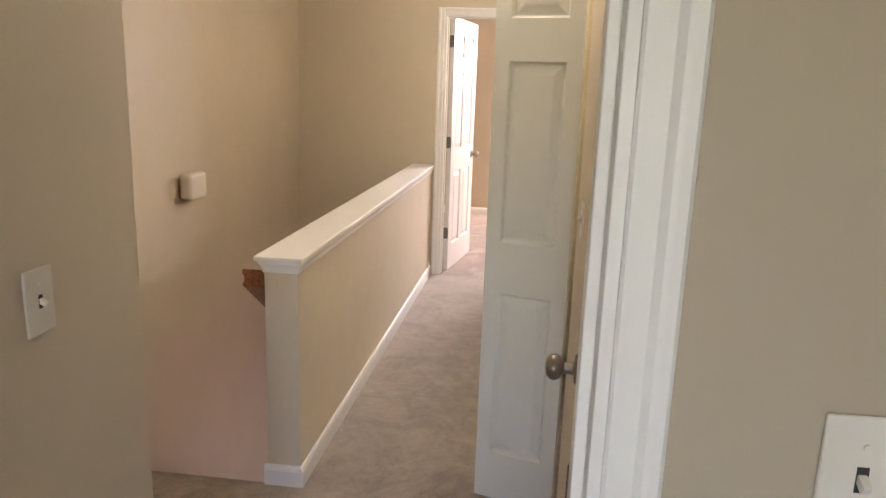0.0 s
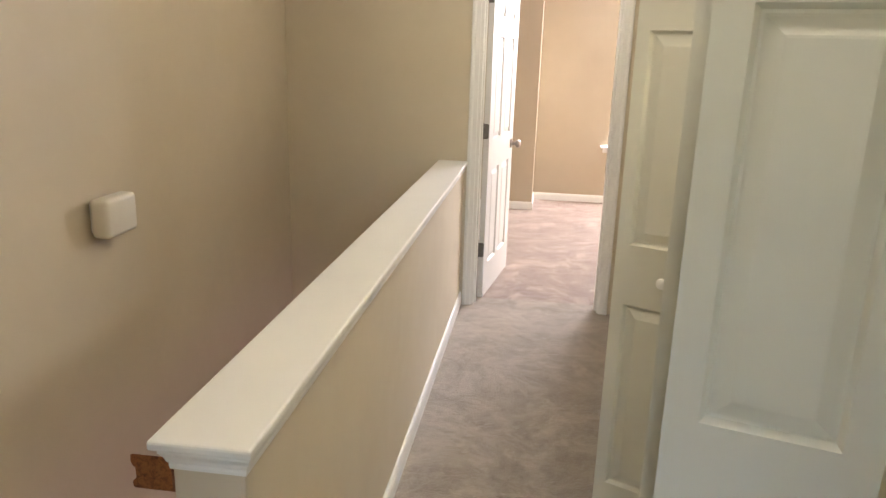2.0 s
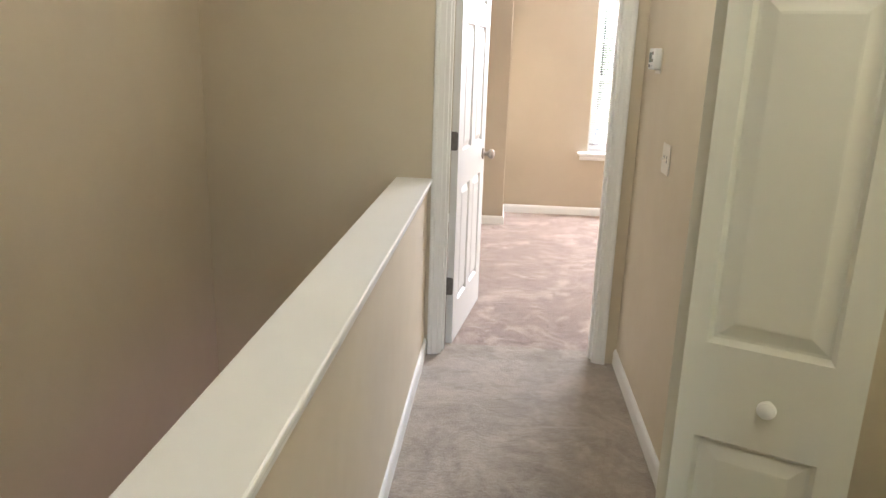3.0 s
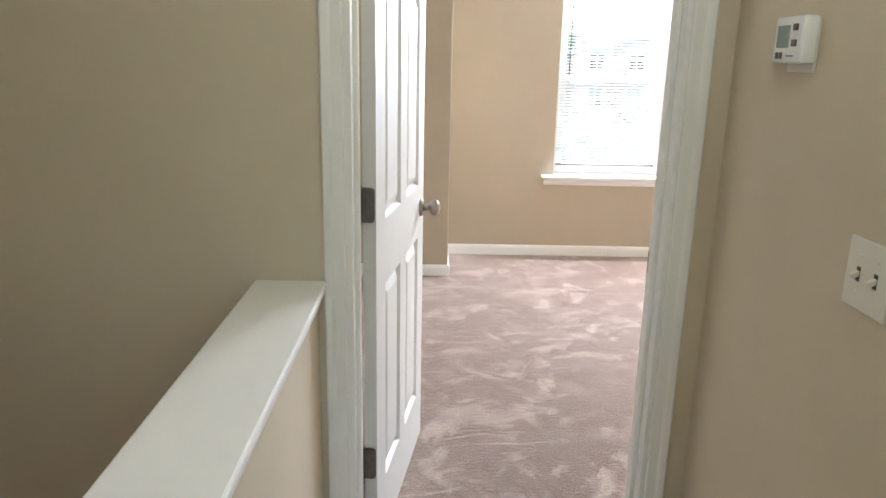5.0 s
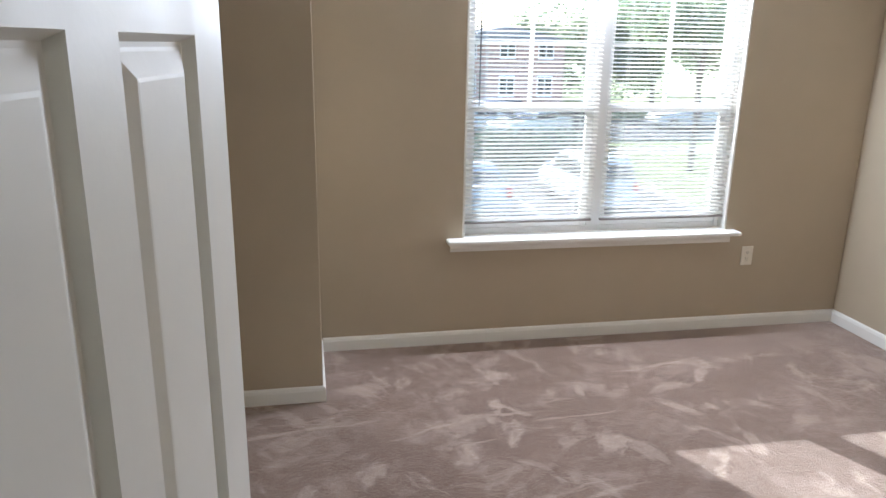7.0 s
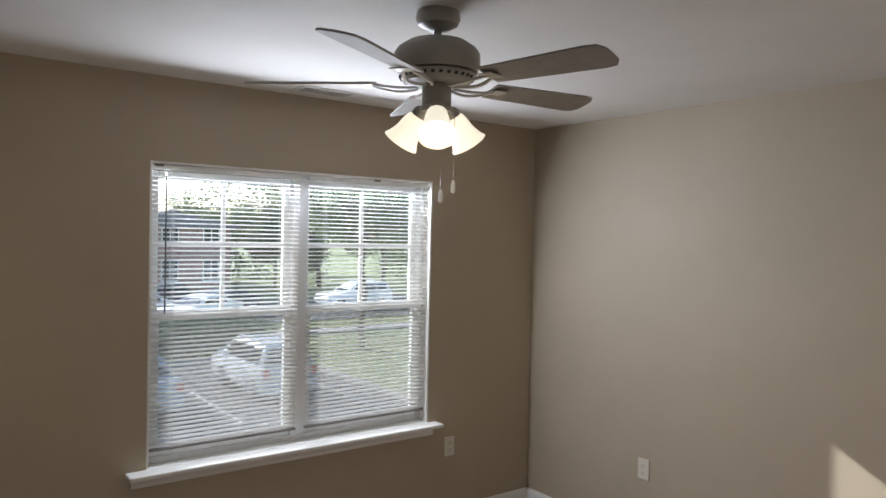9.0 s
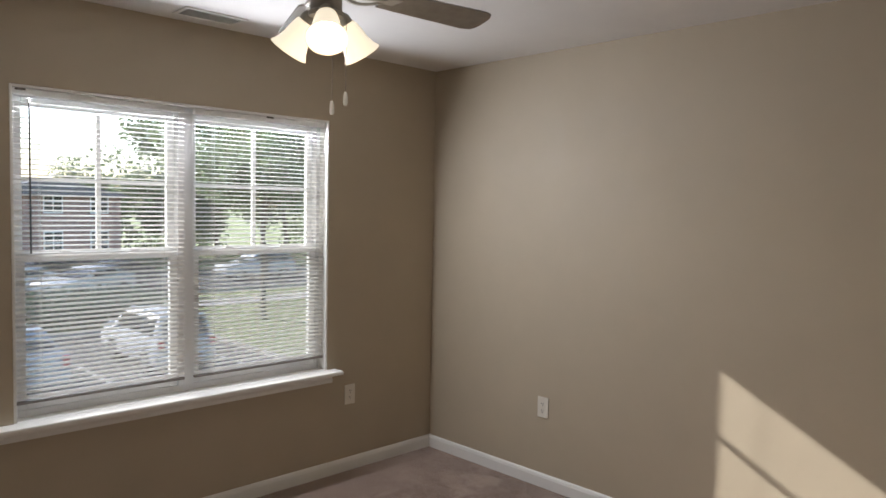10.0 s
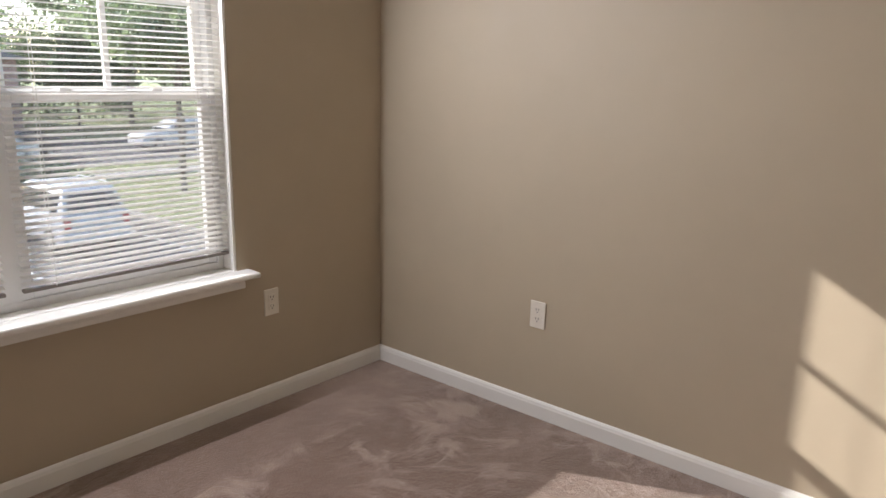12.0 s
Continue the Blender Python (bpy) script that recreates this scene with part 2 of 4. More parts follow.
def sweep(bm, profile, a, b, out, up=(0, 0, 1)):
    """A moulding: the profile of (out, up) pairs run from a to b."""
    a, b, out, up = Vector(a), Vector(b), Vector(out), Vector(up)
    ra = [bm.verts.new(a + out * p + up * q) for p, q in profile]
    rb = [bm.verts.new(b + out * p + up * q) for p, q in profile]
    fs = [bm.faces.new((ra[i], ra[(i + 1) % len(ra)], rb[(i + 1) % len(ra)], rb[i])) for i in range(len(ra))]
    fs += [bm.faces.new(list(reversed(ra))), bm.faces.new(rb)]
    bmesh.ops.recalc_face_normals(bm, faces=fs)


def part(name, bm, material, parent=None, label="", smooth=False, kind="", category=""):
    me = bpy.data.meshes.new(name)
    bm.to_mesh(me)
    bm.free()
    me.materials.append(material)
    if smooth:
        me.shade_smooth()
        try:
            me.set_sharp_from_angle(angle=radians(38))
        except Exception:
            pass
    o = new(name, me)
    if parent:
        o.parent = parent
    return tagged(o, label=label, kind=kind, category=category)


def thing(name, m, label, category, group="", kind=""):
    o = new(name)
    o.matrix_world = m
    o.empty_display_size = 0.1
    return tagged(o, label, category, group, kind)


def setting(name, boxes, material, label="", bevel=0.0, parent=None):
    bm = bmesh.new()
    for b in boxes:
        if bevel:
            rbox(bm, *b, r=bevel)
        else:
            box(bm, *b)
    bmesh.ops.recalc_face_normals(bm, faces=bm.faces)
    return part(name, bm, material, parent, label, kind="structure")


# ---- large structure ----
H = CEIL
setting("floor", [(-1.7, 2.2, -5.0, -1.80, -0.3, 0), (-1.05, 1.16, -1.80, 0.0, -0.3, 0), (-0.05, 1.16, 0.0, HALL_END, -0.3, 0), (1.16, 1.85, -0.1, 1.5, -0.3, 0),
                  (-0.05, 1.01, HALL_END, BED_S, -0.3, 0)], CARPET, "taupe cut-pile carpet, worn along the walk")
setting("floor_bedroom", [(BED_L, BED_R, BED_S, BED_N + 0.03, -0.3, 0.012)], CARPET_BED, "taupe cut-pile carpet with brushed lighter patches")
# the carpet rises gently to the thicker pile through the doorway
bm = bmesh.new()
_y = [BED_S - 0.14, BED_S, BED_S]
_lo, _hi = [[bm.verts.new((x, yy, zz)) for yy, zz in zip(_y, (0.0, 0.012, 0.0))] for x in (-0.05, 1.01)]
bm.faces.new(_lo); bm.faces.new(list(reversed(_hi)))
for _k in range(3):
    bm.faces.new((_lo[_k], _hi[_k], _hi[(_k + 1) % 3], _lo[(_k + 1) % 3]))
bmesh.ops.recalc_face_normals(bm, faces=bm.faces)
part("floor_doorway", bm, CARPET, None, "taupe cut-pile carpet in the doorway", kind="structure")
setting("ceiling", [(-1.7, 2.2, -5.0, -1.69, H, H + 0.1), (-1.17, 1.9, -1.69, HALL_END + 0.05, H, H + 0.1), (BED_L - 0.1, BED_R + 0.1, HALL_END + 0.05, BED_N + 0.1, H, H + 0.1)], CEILING, "flat white ceiling")
setting("wall_hall_left", [(-0.09, HALL_L, -1.69, -1.02, 0, H), (-1.17, -0.09, -1.14, -1.02, 0, H)], WALL, "plain beige painted wall", 0.002)
setting("wall_stair", [(-1.17, -1.05, -1.02, HALL_END + 0.12, LOW, H)], WALL, "tall beige painted stairwell wall")
setting("wall_hall_right", [(HALL_R, HALL_R + 0.12, -1.69, -0.03, 0, H), (HALL_R, HALL_R + 0.12, 1.38, HALL_END, 0, H), (HALL_R, HALL_R + 0.12, -0.03, 1.38, 2.06, H)], WALL, "beige painted wall with the closet opening")
setting("wall_closet", [(1.75, 1.85, -0.1, 1.5, 0, H), (HALL_R + 0.12, 1.75, -0.15, -0.03, 0, H), (HALL_R + 0.12, 1.75, 1.38, 1.5, 0, H)], WALL, "yellowish beige closet wall")
DX0, DX1, DTOP = 0.104, 0.911, 2.055       # bedroom doorway
setting("wall_south_bedroom", [(-1.05, DX0, HALL_END, BED_S, LOW, H), (DX1, BED_R, HALL_END, BED_S, 0, H), (DX0, DX1, HALL_END, BED_S, DTOP, H), (-1.05, -0.05, 3.30, 3.31, LOW, LOW + .1)], WALL, "beige painted wall with the bedroom doorway")
W = 0.16
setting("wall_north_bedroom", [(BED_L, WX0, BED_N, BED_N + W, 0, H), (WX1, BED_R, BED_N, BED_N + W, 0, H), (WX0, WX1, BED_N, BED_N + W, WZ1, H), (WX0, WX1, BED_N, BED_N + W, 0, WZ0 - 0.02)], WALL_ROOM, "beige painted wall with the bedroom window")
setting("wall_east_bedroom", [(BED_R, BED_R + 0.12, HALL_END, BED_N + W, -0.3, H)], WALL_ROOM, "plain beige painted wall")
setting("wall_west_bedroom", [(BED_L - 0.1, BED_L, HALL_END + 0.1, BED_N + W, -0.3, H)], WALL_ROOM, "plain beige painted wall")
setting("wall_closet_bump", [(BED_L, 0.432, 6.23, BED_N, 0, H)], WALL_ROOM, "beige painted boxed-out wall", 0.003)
SD0, SD1 = 0.07, 0.945                    # doorway of the first room
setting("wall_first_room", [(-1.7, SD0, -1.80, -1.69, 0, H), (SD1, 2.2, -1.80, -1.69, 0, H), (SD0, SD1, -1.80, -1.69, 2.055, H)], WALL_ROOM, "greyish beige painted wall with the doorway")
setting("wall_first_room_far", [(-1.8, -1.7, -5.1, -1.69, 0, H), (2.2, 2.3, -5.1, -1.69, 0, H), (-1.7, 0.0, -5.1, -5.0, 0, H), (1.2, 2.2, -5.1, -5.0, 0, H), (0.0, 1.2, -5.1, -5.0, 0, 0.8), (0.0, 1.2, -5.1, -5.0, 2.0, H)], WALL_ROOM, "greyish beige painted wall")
# below the hall: entrance hall beside the stairs
setting("wall_under_hall", [(-0.09, -0.05, 0.0, 0.6, LOW, -0.3), (-0.05, 1.7, 0.5, 0.6, LOW, -0.3), (1.7, 1.8, 0.5, HALL_END, LOW, -1.9), (1.7, 1.8, 0.5, 1.4, -1.9, -0.3), (1.7, 1.8, 2.0, HALL_END, -1.9, -0.3),
                            (1.7, 1.8, 1.4, 2.0, -1.35, -0.3), (-0.05, 1.8, HALL_END, BED_S, LOW, -0.3)], WALL, "beige painted wall of the entrance hall")
setting("floor_entrance", [(-1.05, 1.8, 0.0, HALL_END, LOW - 0.1, LOW)], CARPET, "taupe carpet of the entrance hall")
setting("wall_under_landing", [(-1.05, -0.09, -0.1, -0.001, LOW, -0.3)], WALL)
setting("ceiling_closet_outer", [(1.13, 1.85, -0.15, 1.5, H - 0.001, H + 0.09)], CEILING)
# stairs going down beside the half wall
bm = bmesh.new()
for i in range(1, 14):
    z, y = -i * 0.1812, (i - 1) * 0.255
    rbox(bm, -1.05, -0.09, y, y + 0.285, z - 0.20, z, r=0.012)
part("stairs", bm, CARPET, None, "carpeted stairs going down along the half wall", kind="structure")

# half wall with its cap
KT = 0.865
knee = thing("half_wall", Matrix.Translation((-0.03, 1.63, 0)), "beige half wall along the stairwell with a wide white cap", "half wall", kind="structure")
knee_m = Matrix.Translation((0.03, -1.63, 0))


def local(bm, m=knee_m):
    bmesh.ops.transform(bm, matrix=m, verts=bm.verts)
    return bm


bm = bmesh.new()
rbox(bm, -0.085, HALL_L, 0.0, HALL_END, -0.3, KT, r=0.003)
part("wall", local(bm), WALL, knee)
bm = bmesh.new()
rbox(bm, -0.113, 0.066, -0.030, HALL_END, KT + 0.023, KT + 0.041, r=0.005)
part("cap", local(bm), TRIM, knee, "white painted flat cap board")
bm = bmesh.new()
crown = [(0.0, -0.022), (0.004, -0.022), (0.005, -0.016), (0.005, -0.010), (0.008, -0.007), (0.010, 0.001), (0.016, 0.010), (0.018, 0.013), (0.018, 0.023)]
rings = []
for o_, u_ in crown:
    a0, a1 = -0.085 - o_ * 0.9, HALL_L + o_ * 0.9
    rings.append([bm.verts.new(p) for p in ((a0, HALL_END, KT + u_), (a0, -o_, KT + u_), (a1, -o_, KT + u_), (a1, HALL_END, KT + u_))])
for p, q in zip(rings, rings[1:]):
    for k in range(3):
        bm.faces.new((p[k], p[k + 1], q[k + 1], q[k]))
bm.faces.new(rings[0])
bm.faces.new(rings[-1])
bmesh.ops.recalc_face_normals(bm, faces=bm.faces)
part("cap_moulding", local(bm), TRIM, knee, "white stepped moulding under the cap")

# ---- trim: baseboards ----
BASE = [(0, 0), (0.013, 0), (0.013, 0.062), (0.011, 0.068), (0.010, 0.074), (0.006, 0.080), (0.003, 0.083), (0, 0.083)]


def baseboard(runs, name="baseboard"):
    for a, b, out in runs:
        bm = bmesh.new()
        z = 0.006 if min(a[1], b[1]) >= BED_S else 0.0     # thicker pile in the bedroom
        sweep(bm, BASE, (*a, z), (*b, z), (*out, 0))
        part(name, bm, TRIM, None, "low white painted baseboard", kind="structure")


baseboard([((HALL_L, -0.0127), (HALL_L, HALL_END), (1, 0)), ((-0.098, 0), (HALL_L, 0), (0, -1)),
           ((HALL_R, 1.45), (HALL_R, HALL_END), (-1, 0)), ((HALL_R, -0.75), (HALL_R, -0.10), (-1, 0)),
           ((HALL_L, -1.63), (HALL_L, -1.02), (1, 0)), ((HALL_L + 0.013, -1.02), (-1.05, -1.02), (0, 1)),
           ((0.445, BED_N), (BED_R - 0.013, BED_N), (0, -1)), ((BED_R, BED_S), (BED_R, BED_N), (-1, 0)),
           ((0.432, 6.217), (0.432, BED_N), (1, 0)), ((BED_L, 6.23), (0.432, 6.23), (0, -1)),
           ((0.99, BED_S), (BED_R - 0.013, BED_S), (0, 1)), ((SD1 + 0.07, -1.80), (2.2, -1.80), (0, -1))])

# ---- door frames and casings ----
CASE = [(0.0, 0.0), (0.009, 0.0), (0.011, 0.003), (0.0115, 0.026), (0.0165, 0.033), (0.0175, 0.038), (0.0175, 0.047), (0.014, 0.051), (0.0, 0.051)]


def casing(name, x0, x1, top, y, out):
    """Door casing on one wall face: two legs and a head."""
    bm = bmesh.new()
    r = 0.006
    sweep(bm, CASE, (x0 + r - 0.0, y, 0), (x0 + r, y, top - r + 0.051), (0, out, 0), (-1, 0, 0))
    sweep(bm, CASE, (x1 - r, y, 0), (x1 - r, y, top - r + 0.051), (0, out, 0), (1, 0, 0))
    sweep(bm, CASE, (x0 + r + 0.001, y, top - r), (x1 - r - 0.001, y, top - r), (0, out * 0.98, 0), (0, 0, 1))
    part(name, bm, TRIM, None, "white moulded door casing", kind="structure")


def jambs(name, x0, x1, top, y0, y1, stop, left=0.018):
    bm = bmesh.new()
    rbox(bm, x0 - 0.001, x0 + left, y0 - 0.001, y1 + 0.001, 0, top, r=0.0015)
    rbox(bm, x1 - 0.018, x1 + 0.001, y0 - 0.001, y1 + 0.001, 0, top, r=0.0015)
    rbox(bm, x0 + left, x1 - 0.018, y0 - 0.001, y1 + 0.001, top - 0.018, top + 0.001, r=0.0015)
    s0, s1 = stop
    rbox(bm, x0 + left, x0 + left + 0.012, s0, s1, 0, top - 0.018, r=0.002)
    rbox(bm, x1 - 0.030, x1 - 0.018, s0, s1, 0, top - 0.018, r=0.002)
    rbox(bm, x0 + left + 0.012, x1 - 0.030, s0, s1, top - 0.030, top - 0.018, r=0.002)
    part(name, bm, TRIM, None, "white door frame with its stop", kind="structure")


casing("trim_bedroom_door", DX0, DX1, DTOP, HALL_END, -1)
casing("trim_bedroom_door", DX0, DX1, DTOP, BED_S, 1)
jambs("door_frame", DX0, DX1, DTOP, HALL_END, BED_S, (HALL_END + 0.04, HALL_END + 0.075), 0.025)
casing("trim_first_room_door", SD0, SD1, 2.055, -1.80, -1)
casing("trim_first_room_door", SD0, SD1, 2.055, -1.69, 1)
jambs("door_frame", SD0, SD1, 2.055, -1.80, -1.69, (-1.77, -1.735))


# ---- doors ----
def panelled(w, h, th, panels):
    """A moulded door leaf from x 0..w, z 0..h, y 0..th with sunk and raised panels on both faces."""
    bm = bmesh.new()
    xs = sorted({0.0, w, *[p[0] for p in panels], *[p[1] for p in panels]})
    zs = sorted({0.0, h, *[p[2] for p in panels], *[p[3] for p in panels]})
    rings = [(0.0, 0.0), (0.002, 0.003), (0.008, 0.0138), (0.013, 0.0142), (0.017, 0.013), (0.040, 0.003), (0.044, 0.0025)]
    for y, s in ((0.0, 1), (th, -1)):
        for i in range(len(xs) - 1):
            for k in range(len(zs) - 1):
                cx, cz = (xs[i] + xs[i + 1]) / 2, (zs[k] + zs[k + 1]) / 2
                if any(p[0] < cx < p[1] and p[2] < cz < p[3] for p in panels):
                    continue
                q = [bm.verts.new(v) for v in ((xs[i], y, zs[k]), (xs[i + 1], y, zs[k]), (xs[i + 1], y, zs[k + 1]), (xs[i], y, zs[k + 1]))]
                bm.faces.new(q)
        for x0, x1, z0, z1 in panels:
            last = None
            for ins, dep in rings:
                c = [bm.verts.new((x, y + s * dep, z)) for x, z in ((x0 + ins, z0 + ins), (x1 - ins, z0 + ins), (x1 - ins, z1 - ins), (x0 + ins, z1 - ins))]
                if last:
                    for j in range(4):
                        bm.faces.new((last[j], last[(j + 1) % 4], c[(j + 1) % 4], c[j]))
                last = c
            bm.faces.new(last)
    for a, b in (((0, 0, 0), (0, th, h)), ((w, 0, 0), (w, th, h))):
        bm.faces.new([bm.verts.new(v) for v in ((a[0], 0, 0), (a[0], th, 0), (a[0], th, h), (a[0], 0, h))])
    for z in (0, h):
        bm.faces.new([bm.verts.new(v) for v in ((0, 0, z), (w, 0, z), (w, th, z), (0, th, z))])
    bmesh.ops.remove_doubles(bm, verts=bm.verts, dist=1e-5)
    bmesh.ops.recalc_face_normals(bm, faces=bm.faces)
    return bm


def six(w, h=2.03):
    st, mu = 0.112, 0.095
    a, b, c, d = st, (w - mu) / 2, (w + mu) / 2, w - st
    rows = [(0.205, 0.815), (1.0, 1.62), (1.735, h - 0.125)]
    return [(x0, x1, z0, z1) for z0, z1 in rows for x0, x1 in ((a, b), (c, d))]


KNOB = [(0.0, 0.0), (0.032, 0.0), (0.033, 0.004), (0.030, 0.008), (0.015, 0.011), (0.012, 0.016), (0.012, 0.030), (0.016, 0.034), (0.025, 0.040), (0.029, 0.049), (0.028, 0.058), (0.021, 0.066), (0.009, 0.070), (0.0, 0.0705)]


def knob_parts(parent, x, z, th):
    for y, s in ((0.0, 1), (th, -1)):
        bm = bmesh.new()
        lathe(bm, KNOB, pose(x, y, z, 90 * s), 28)
        part("knob", bm, NICKEL, parent, "brushed nickel round knob", True)
    bm = bmesh.new()
    return bm


def door(name, w, m, label, hinge_side=0.0, knuckle=1, th=0.035):
    """A six-panel door whose hinge edge is x = 0."""
    d = thing(name, m, label, "door", kind="structure")
    bm = panelled(w, 2.03, th, six(w))
    part("leaf", local(bm, Matrix.Translation((0, 0, 0.015))), DOORW, d)
    knob_parts(d, w - 0.062, 0.93, th)
    bm = bmesh.new()
    box(bm, w - 0.0005, w + 0.0015, th / 2 - 0.012, th / 2 + 0.012, 0.90, 0.957)
    part("latch_plate", bm, HINGE, d, "dull steel latch plate")
    for z in (0.33, 1.075, 1.86):
        bm = bmesh.new()
        for x0, x1, y0, y1 in ((-0.0022, 0.0006, 0.003, th + 0.001), (-0.0125, -0.0105, th - 0.034, th + 0.001)):
            t = bmesh.new()
            box(t, x0, x1, y0, y1, z - 0.045, z + 0.045)
            bmesh.ops.recalc_face_normals(t, faces=t.faces)
            side = [e for e in t.edges if abs(e.verts[0].co.x - e.verts[1].co.x) > 1e-4 and min(v.co.y for v in e.verts) < (y0 + y1) / 2]
            bmesh.ops.bevel(t, geom=side, offset=0.010, segments=4, profile=0.5, affect="EDGES")
            join(bm, t)
        for k in range(5):
            lathe(bm, [(0.0058, -0.0088), (0.0062, -0.008), (0.0062, 0.008), (0.0058, 0.0088)], pose(-0.006, th + 0.004, z + (k - 2) * 0.018), 12)
        lathe(bm, [(0.0, -0.050), (0.0045, -0.049), (0.0045, 0.049), (0.0, 0.050)], pose(-0.006, th + 0.004, z), 10)
        hinge = part("hinge", bm, HINGE, d, "dull steel butt hinge with rounded corners", True)
        for sy, sz in ((0.014, -0.030), (0.023, 0.0), (0.014, 0.030)):
            bm = bmesh.new()
            lathe(bm, [(0.0042, 0.0), (0.0036, 0.0012), (0.0, 0.0014)], pose(-0.0021, sy, z + sz, 0, -90), 10)
            part("screw", bm, NICKEL, hinge, smooth=True)
    return d


door("door_1", 0.757, pose(0.142, BED_S - 0.002, 0, 0, 0, 81.5) @ pose(0, -0.035, 0), "white six-panel bedroom door, open into the bedroom")
door("door_2", 0.82, pose(0.927, -1.685, 0, 0, 0, 86.0) @ pose(0.01, -0.035, 0), "white six-panel door, open against the hall wall")

# ---- closet folding doors ----
def bifold(name, w, pivot, vertex, back, knob, label, stile=0.052):
    """Two folded leaves: one from pivot to vertex, the other from near the vertex to back."""
    d = thing(name, Matrix.Translation((pivot[0], pivot[1], 0)), label, "closet door")
    base = Matrix.Translation((-pivot[0], -pivot[1], 0))
    th, h = 0.030, 2.005
    pans = [(0.052, w - stile, z0, z1) for z0, z1 in ((0.185, 0.795), (0.98, 1.585), (1.72, 1.90))]
    for a, b in ((pivot, vertex), back):
        ang = math.degrees(math.atan2(b[1] - a[1], b[0] - a[0]))
        m = base @ pose(a[0], a[1], 0.018, 0, 0, ang)
        part("leaf", local(panelled(w, h, th, pans), m), BIFW, d)
    if knob:
        a, b = pivot, vertex
        ang = math.degrees(math.atan2(b[1] - a[1], b[0] - a[0]))
        bm = bmesh.new()
        lathe(bm, [(0, 0), (0.008, 0), (0.008, 0.010), (0.013, 0.016), (0.0165, 0.022), (0.015, 0.029), (0.008, 0.033), (0, 0.0335)], base @ pose(a[0], a[1], 0, 0, 0, ang) @ pose(0.143, th, 0.905, -90), 20)
        part("knob", bm, TRIM, d, "small white round wooden knob", True)
    for k, (a, b) in enumerate(((pivot, vertex), back)):
        bm = bmesh.new()
        lathe(bm, [(0.004, 2.02), (0.004, 2.045)], base @ pose(a[0], a[1], 0) if k == 0 else base @ pose(b[0], b[1], 0), 10)
        part("pivot_pin", bm, HINGE, d, "steel pivot pin")
    return d


bifold("closet_door", 0.298, (1.00, -0.01), (0.715, 0.075), ((0.708, 0.175), (1.00, 0.115)), False, "cream folding closet door, folded open at the near jamb")
bifold("closet_door", 0.294, (1.012, 1.022), (0.730, 1.155), ((0.763, 1.225), (1.03, 1.36)), True, "cream folding closet door with a small knob, folded partly open", 0.037)
bm = bmesh.new()
rbox(bm, 1.015, 1.045, -0.02, 1.375, 2.038, 2.06, r=0.002)
part("closet_door_track", bm, TRIM, None, "white closet door track", kind="structure")

# washing machine in the closet, seen past the folded doors
ws = thing("washing_machine", Matrix.Translation((1.46, 0.72, 0.001)), "white enamelled washing machine standing in the hall closet", "washing machine")
bm = bmesh.new()
rbox(bm, -0.34, 0.28, -0.34, 0.34, 0.02, 0.885, r=0.012)
part("body", bm, WHITEP, ws)
bm = bmesh.new()
rbox(bm, -0.35, 0.17, -0.345, 0.345, 0.888, 0.930, r=0.008)
part("top", bm, WHITEP, ws)
bm = bmesh.new()
rbox(bm, -0.30, 0.12, -0.24, 0.24, 0.9302, 0.938, r=0.004)
part("lid", bm, WHITEP, ws)
bm = bmesh.new()
rbox(bm, 0.18, 0.28, -0.34, 0.34, 0.888, 1.06, r=0.015)
part("control_panel", bm, WHITEP, ws)
for y in (-0.2, 0.0, 0.2):
    bm = bmesh.new()
    lathe(bm, [(0.028, 0.0), (0.026, 0.022), (0.0, 0.022)], pose(0.1795, y, 0.985, 0, -90), 16)
    part("dial", bm, HINGE, ws, "grey round dial")
cl = thing("closet_lamp", Matrix.Translation((1.50, 0.55, CEIL)), "small white closet ceiling lamp, lit", "ceiling lamp")
bm = bmesh.new()
lathe(bm, [(0.0, 0.0), (0.07, 0.0), (0.07, -0.02), (0.03, -0.05), (0.0, -0.05)], None, 24)
part("base", bm, WHITEP, cl, smooth=True)

# ---- handrail on the stair side of the half wall ----
rail = thing("handrail", Matrix.Translation((-0.146, 0.0, 0.823)), "stained oak stair handrail on the half wall above the stairs", "handrail")
slope = math.degrees(math.atan2(0.1812, 0.255))
bm = bmesh.new()
prof = [(-0.030, -0.034), (0.040, -0.034), (0.040, 0.030), (0.036, 0.033), (-0.030, 0.033), (-0.034, 0.030), (-0.035, 0.018), (-0.032, 0.010), (-0.027, 0.006), (-0.027, -0.014), (-0.031, -0.018), (-0.034, -0.022), (-0.033, -0.031)]
dy, dz = math.cos(radians(slope)), -math.sin(radians(slope))
sweep(bm, prof, (0, 0.03, -0.015), (0, 0.03 + 3.6 * dy, -0.015 + 3.6 * dz), (1, 0, 0), (0, 0, 1))
part("rail", bm, OAK, rail, smooth=True)
for k in (0.5, 1.7, 2.9):
    bm = bmesh.new()
    rbox(bm, -0.01, 0.061, k * dy, k * dy + 0.02, -0.07 + k * dz, -0.05 + k * dz, r=0.004)
    rbox(bm, -0.01, 0.01, k * dy, k * dy + 0.02, -0.07 + k * dz, -0.02 + k * dz, r=0.004)
    part("bracket", bm, HINGE, rail, "steel rail bracket")

# ---- small wall fixtures; each is built facing -y, its back on the wall ----
FACE = {"S": 0, "W": -90, "E": 90, "N": 180}


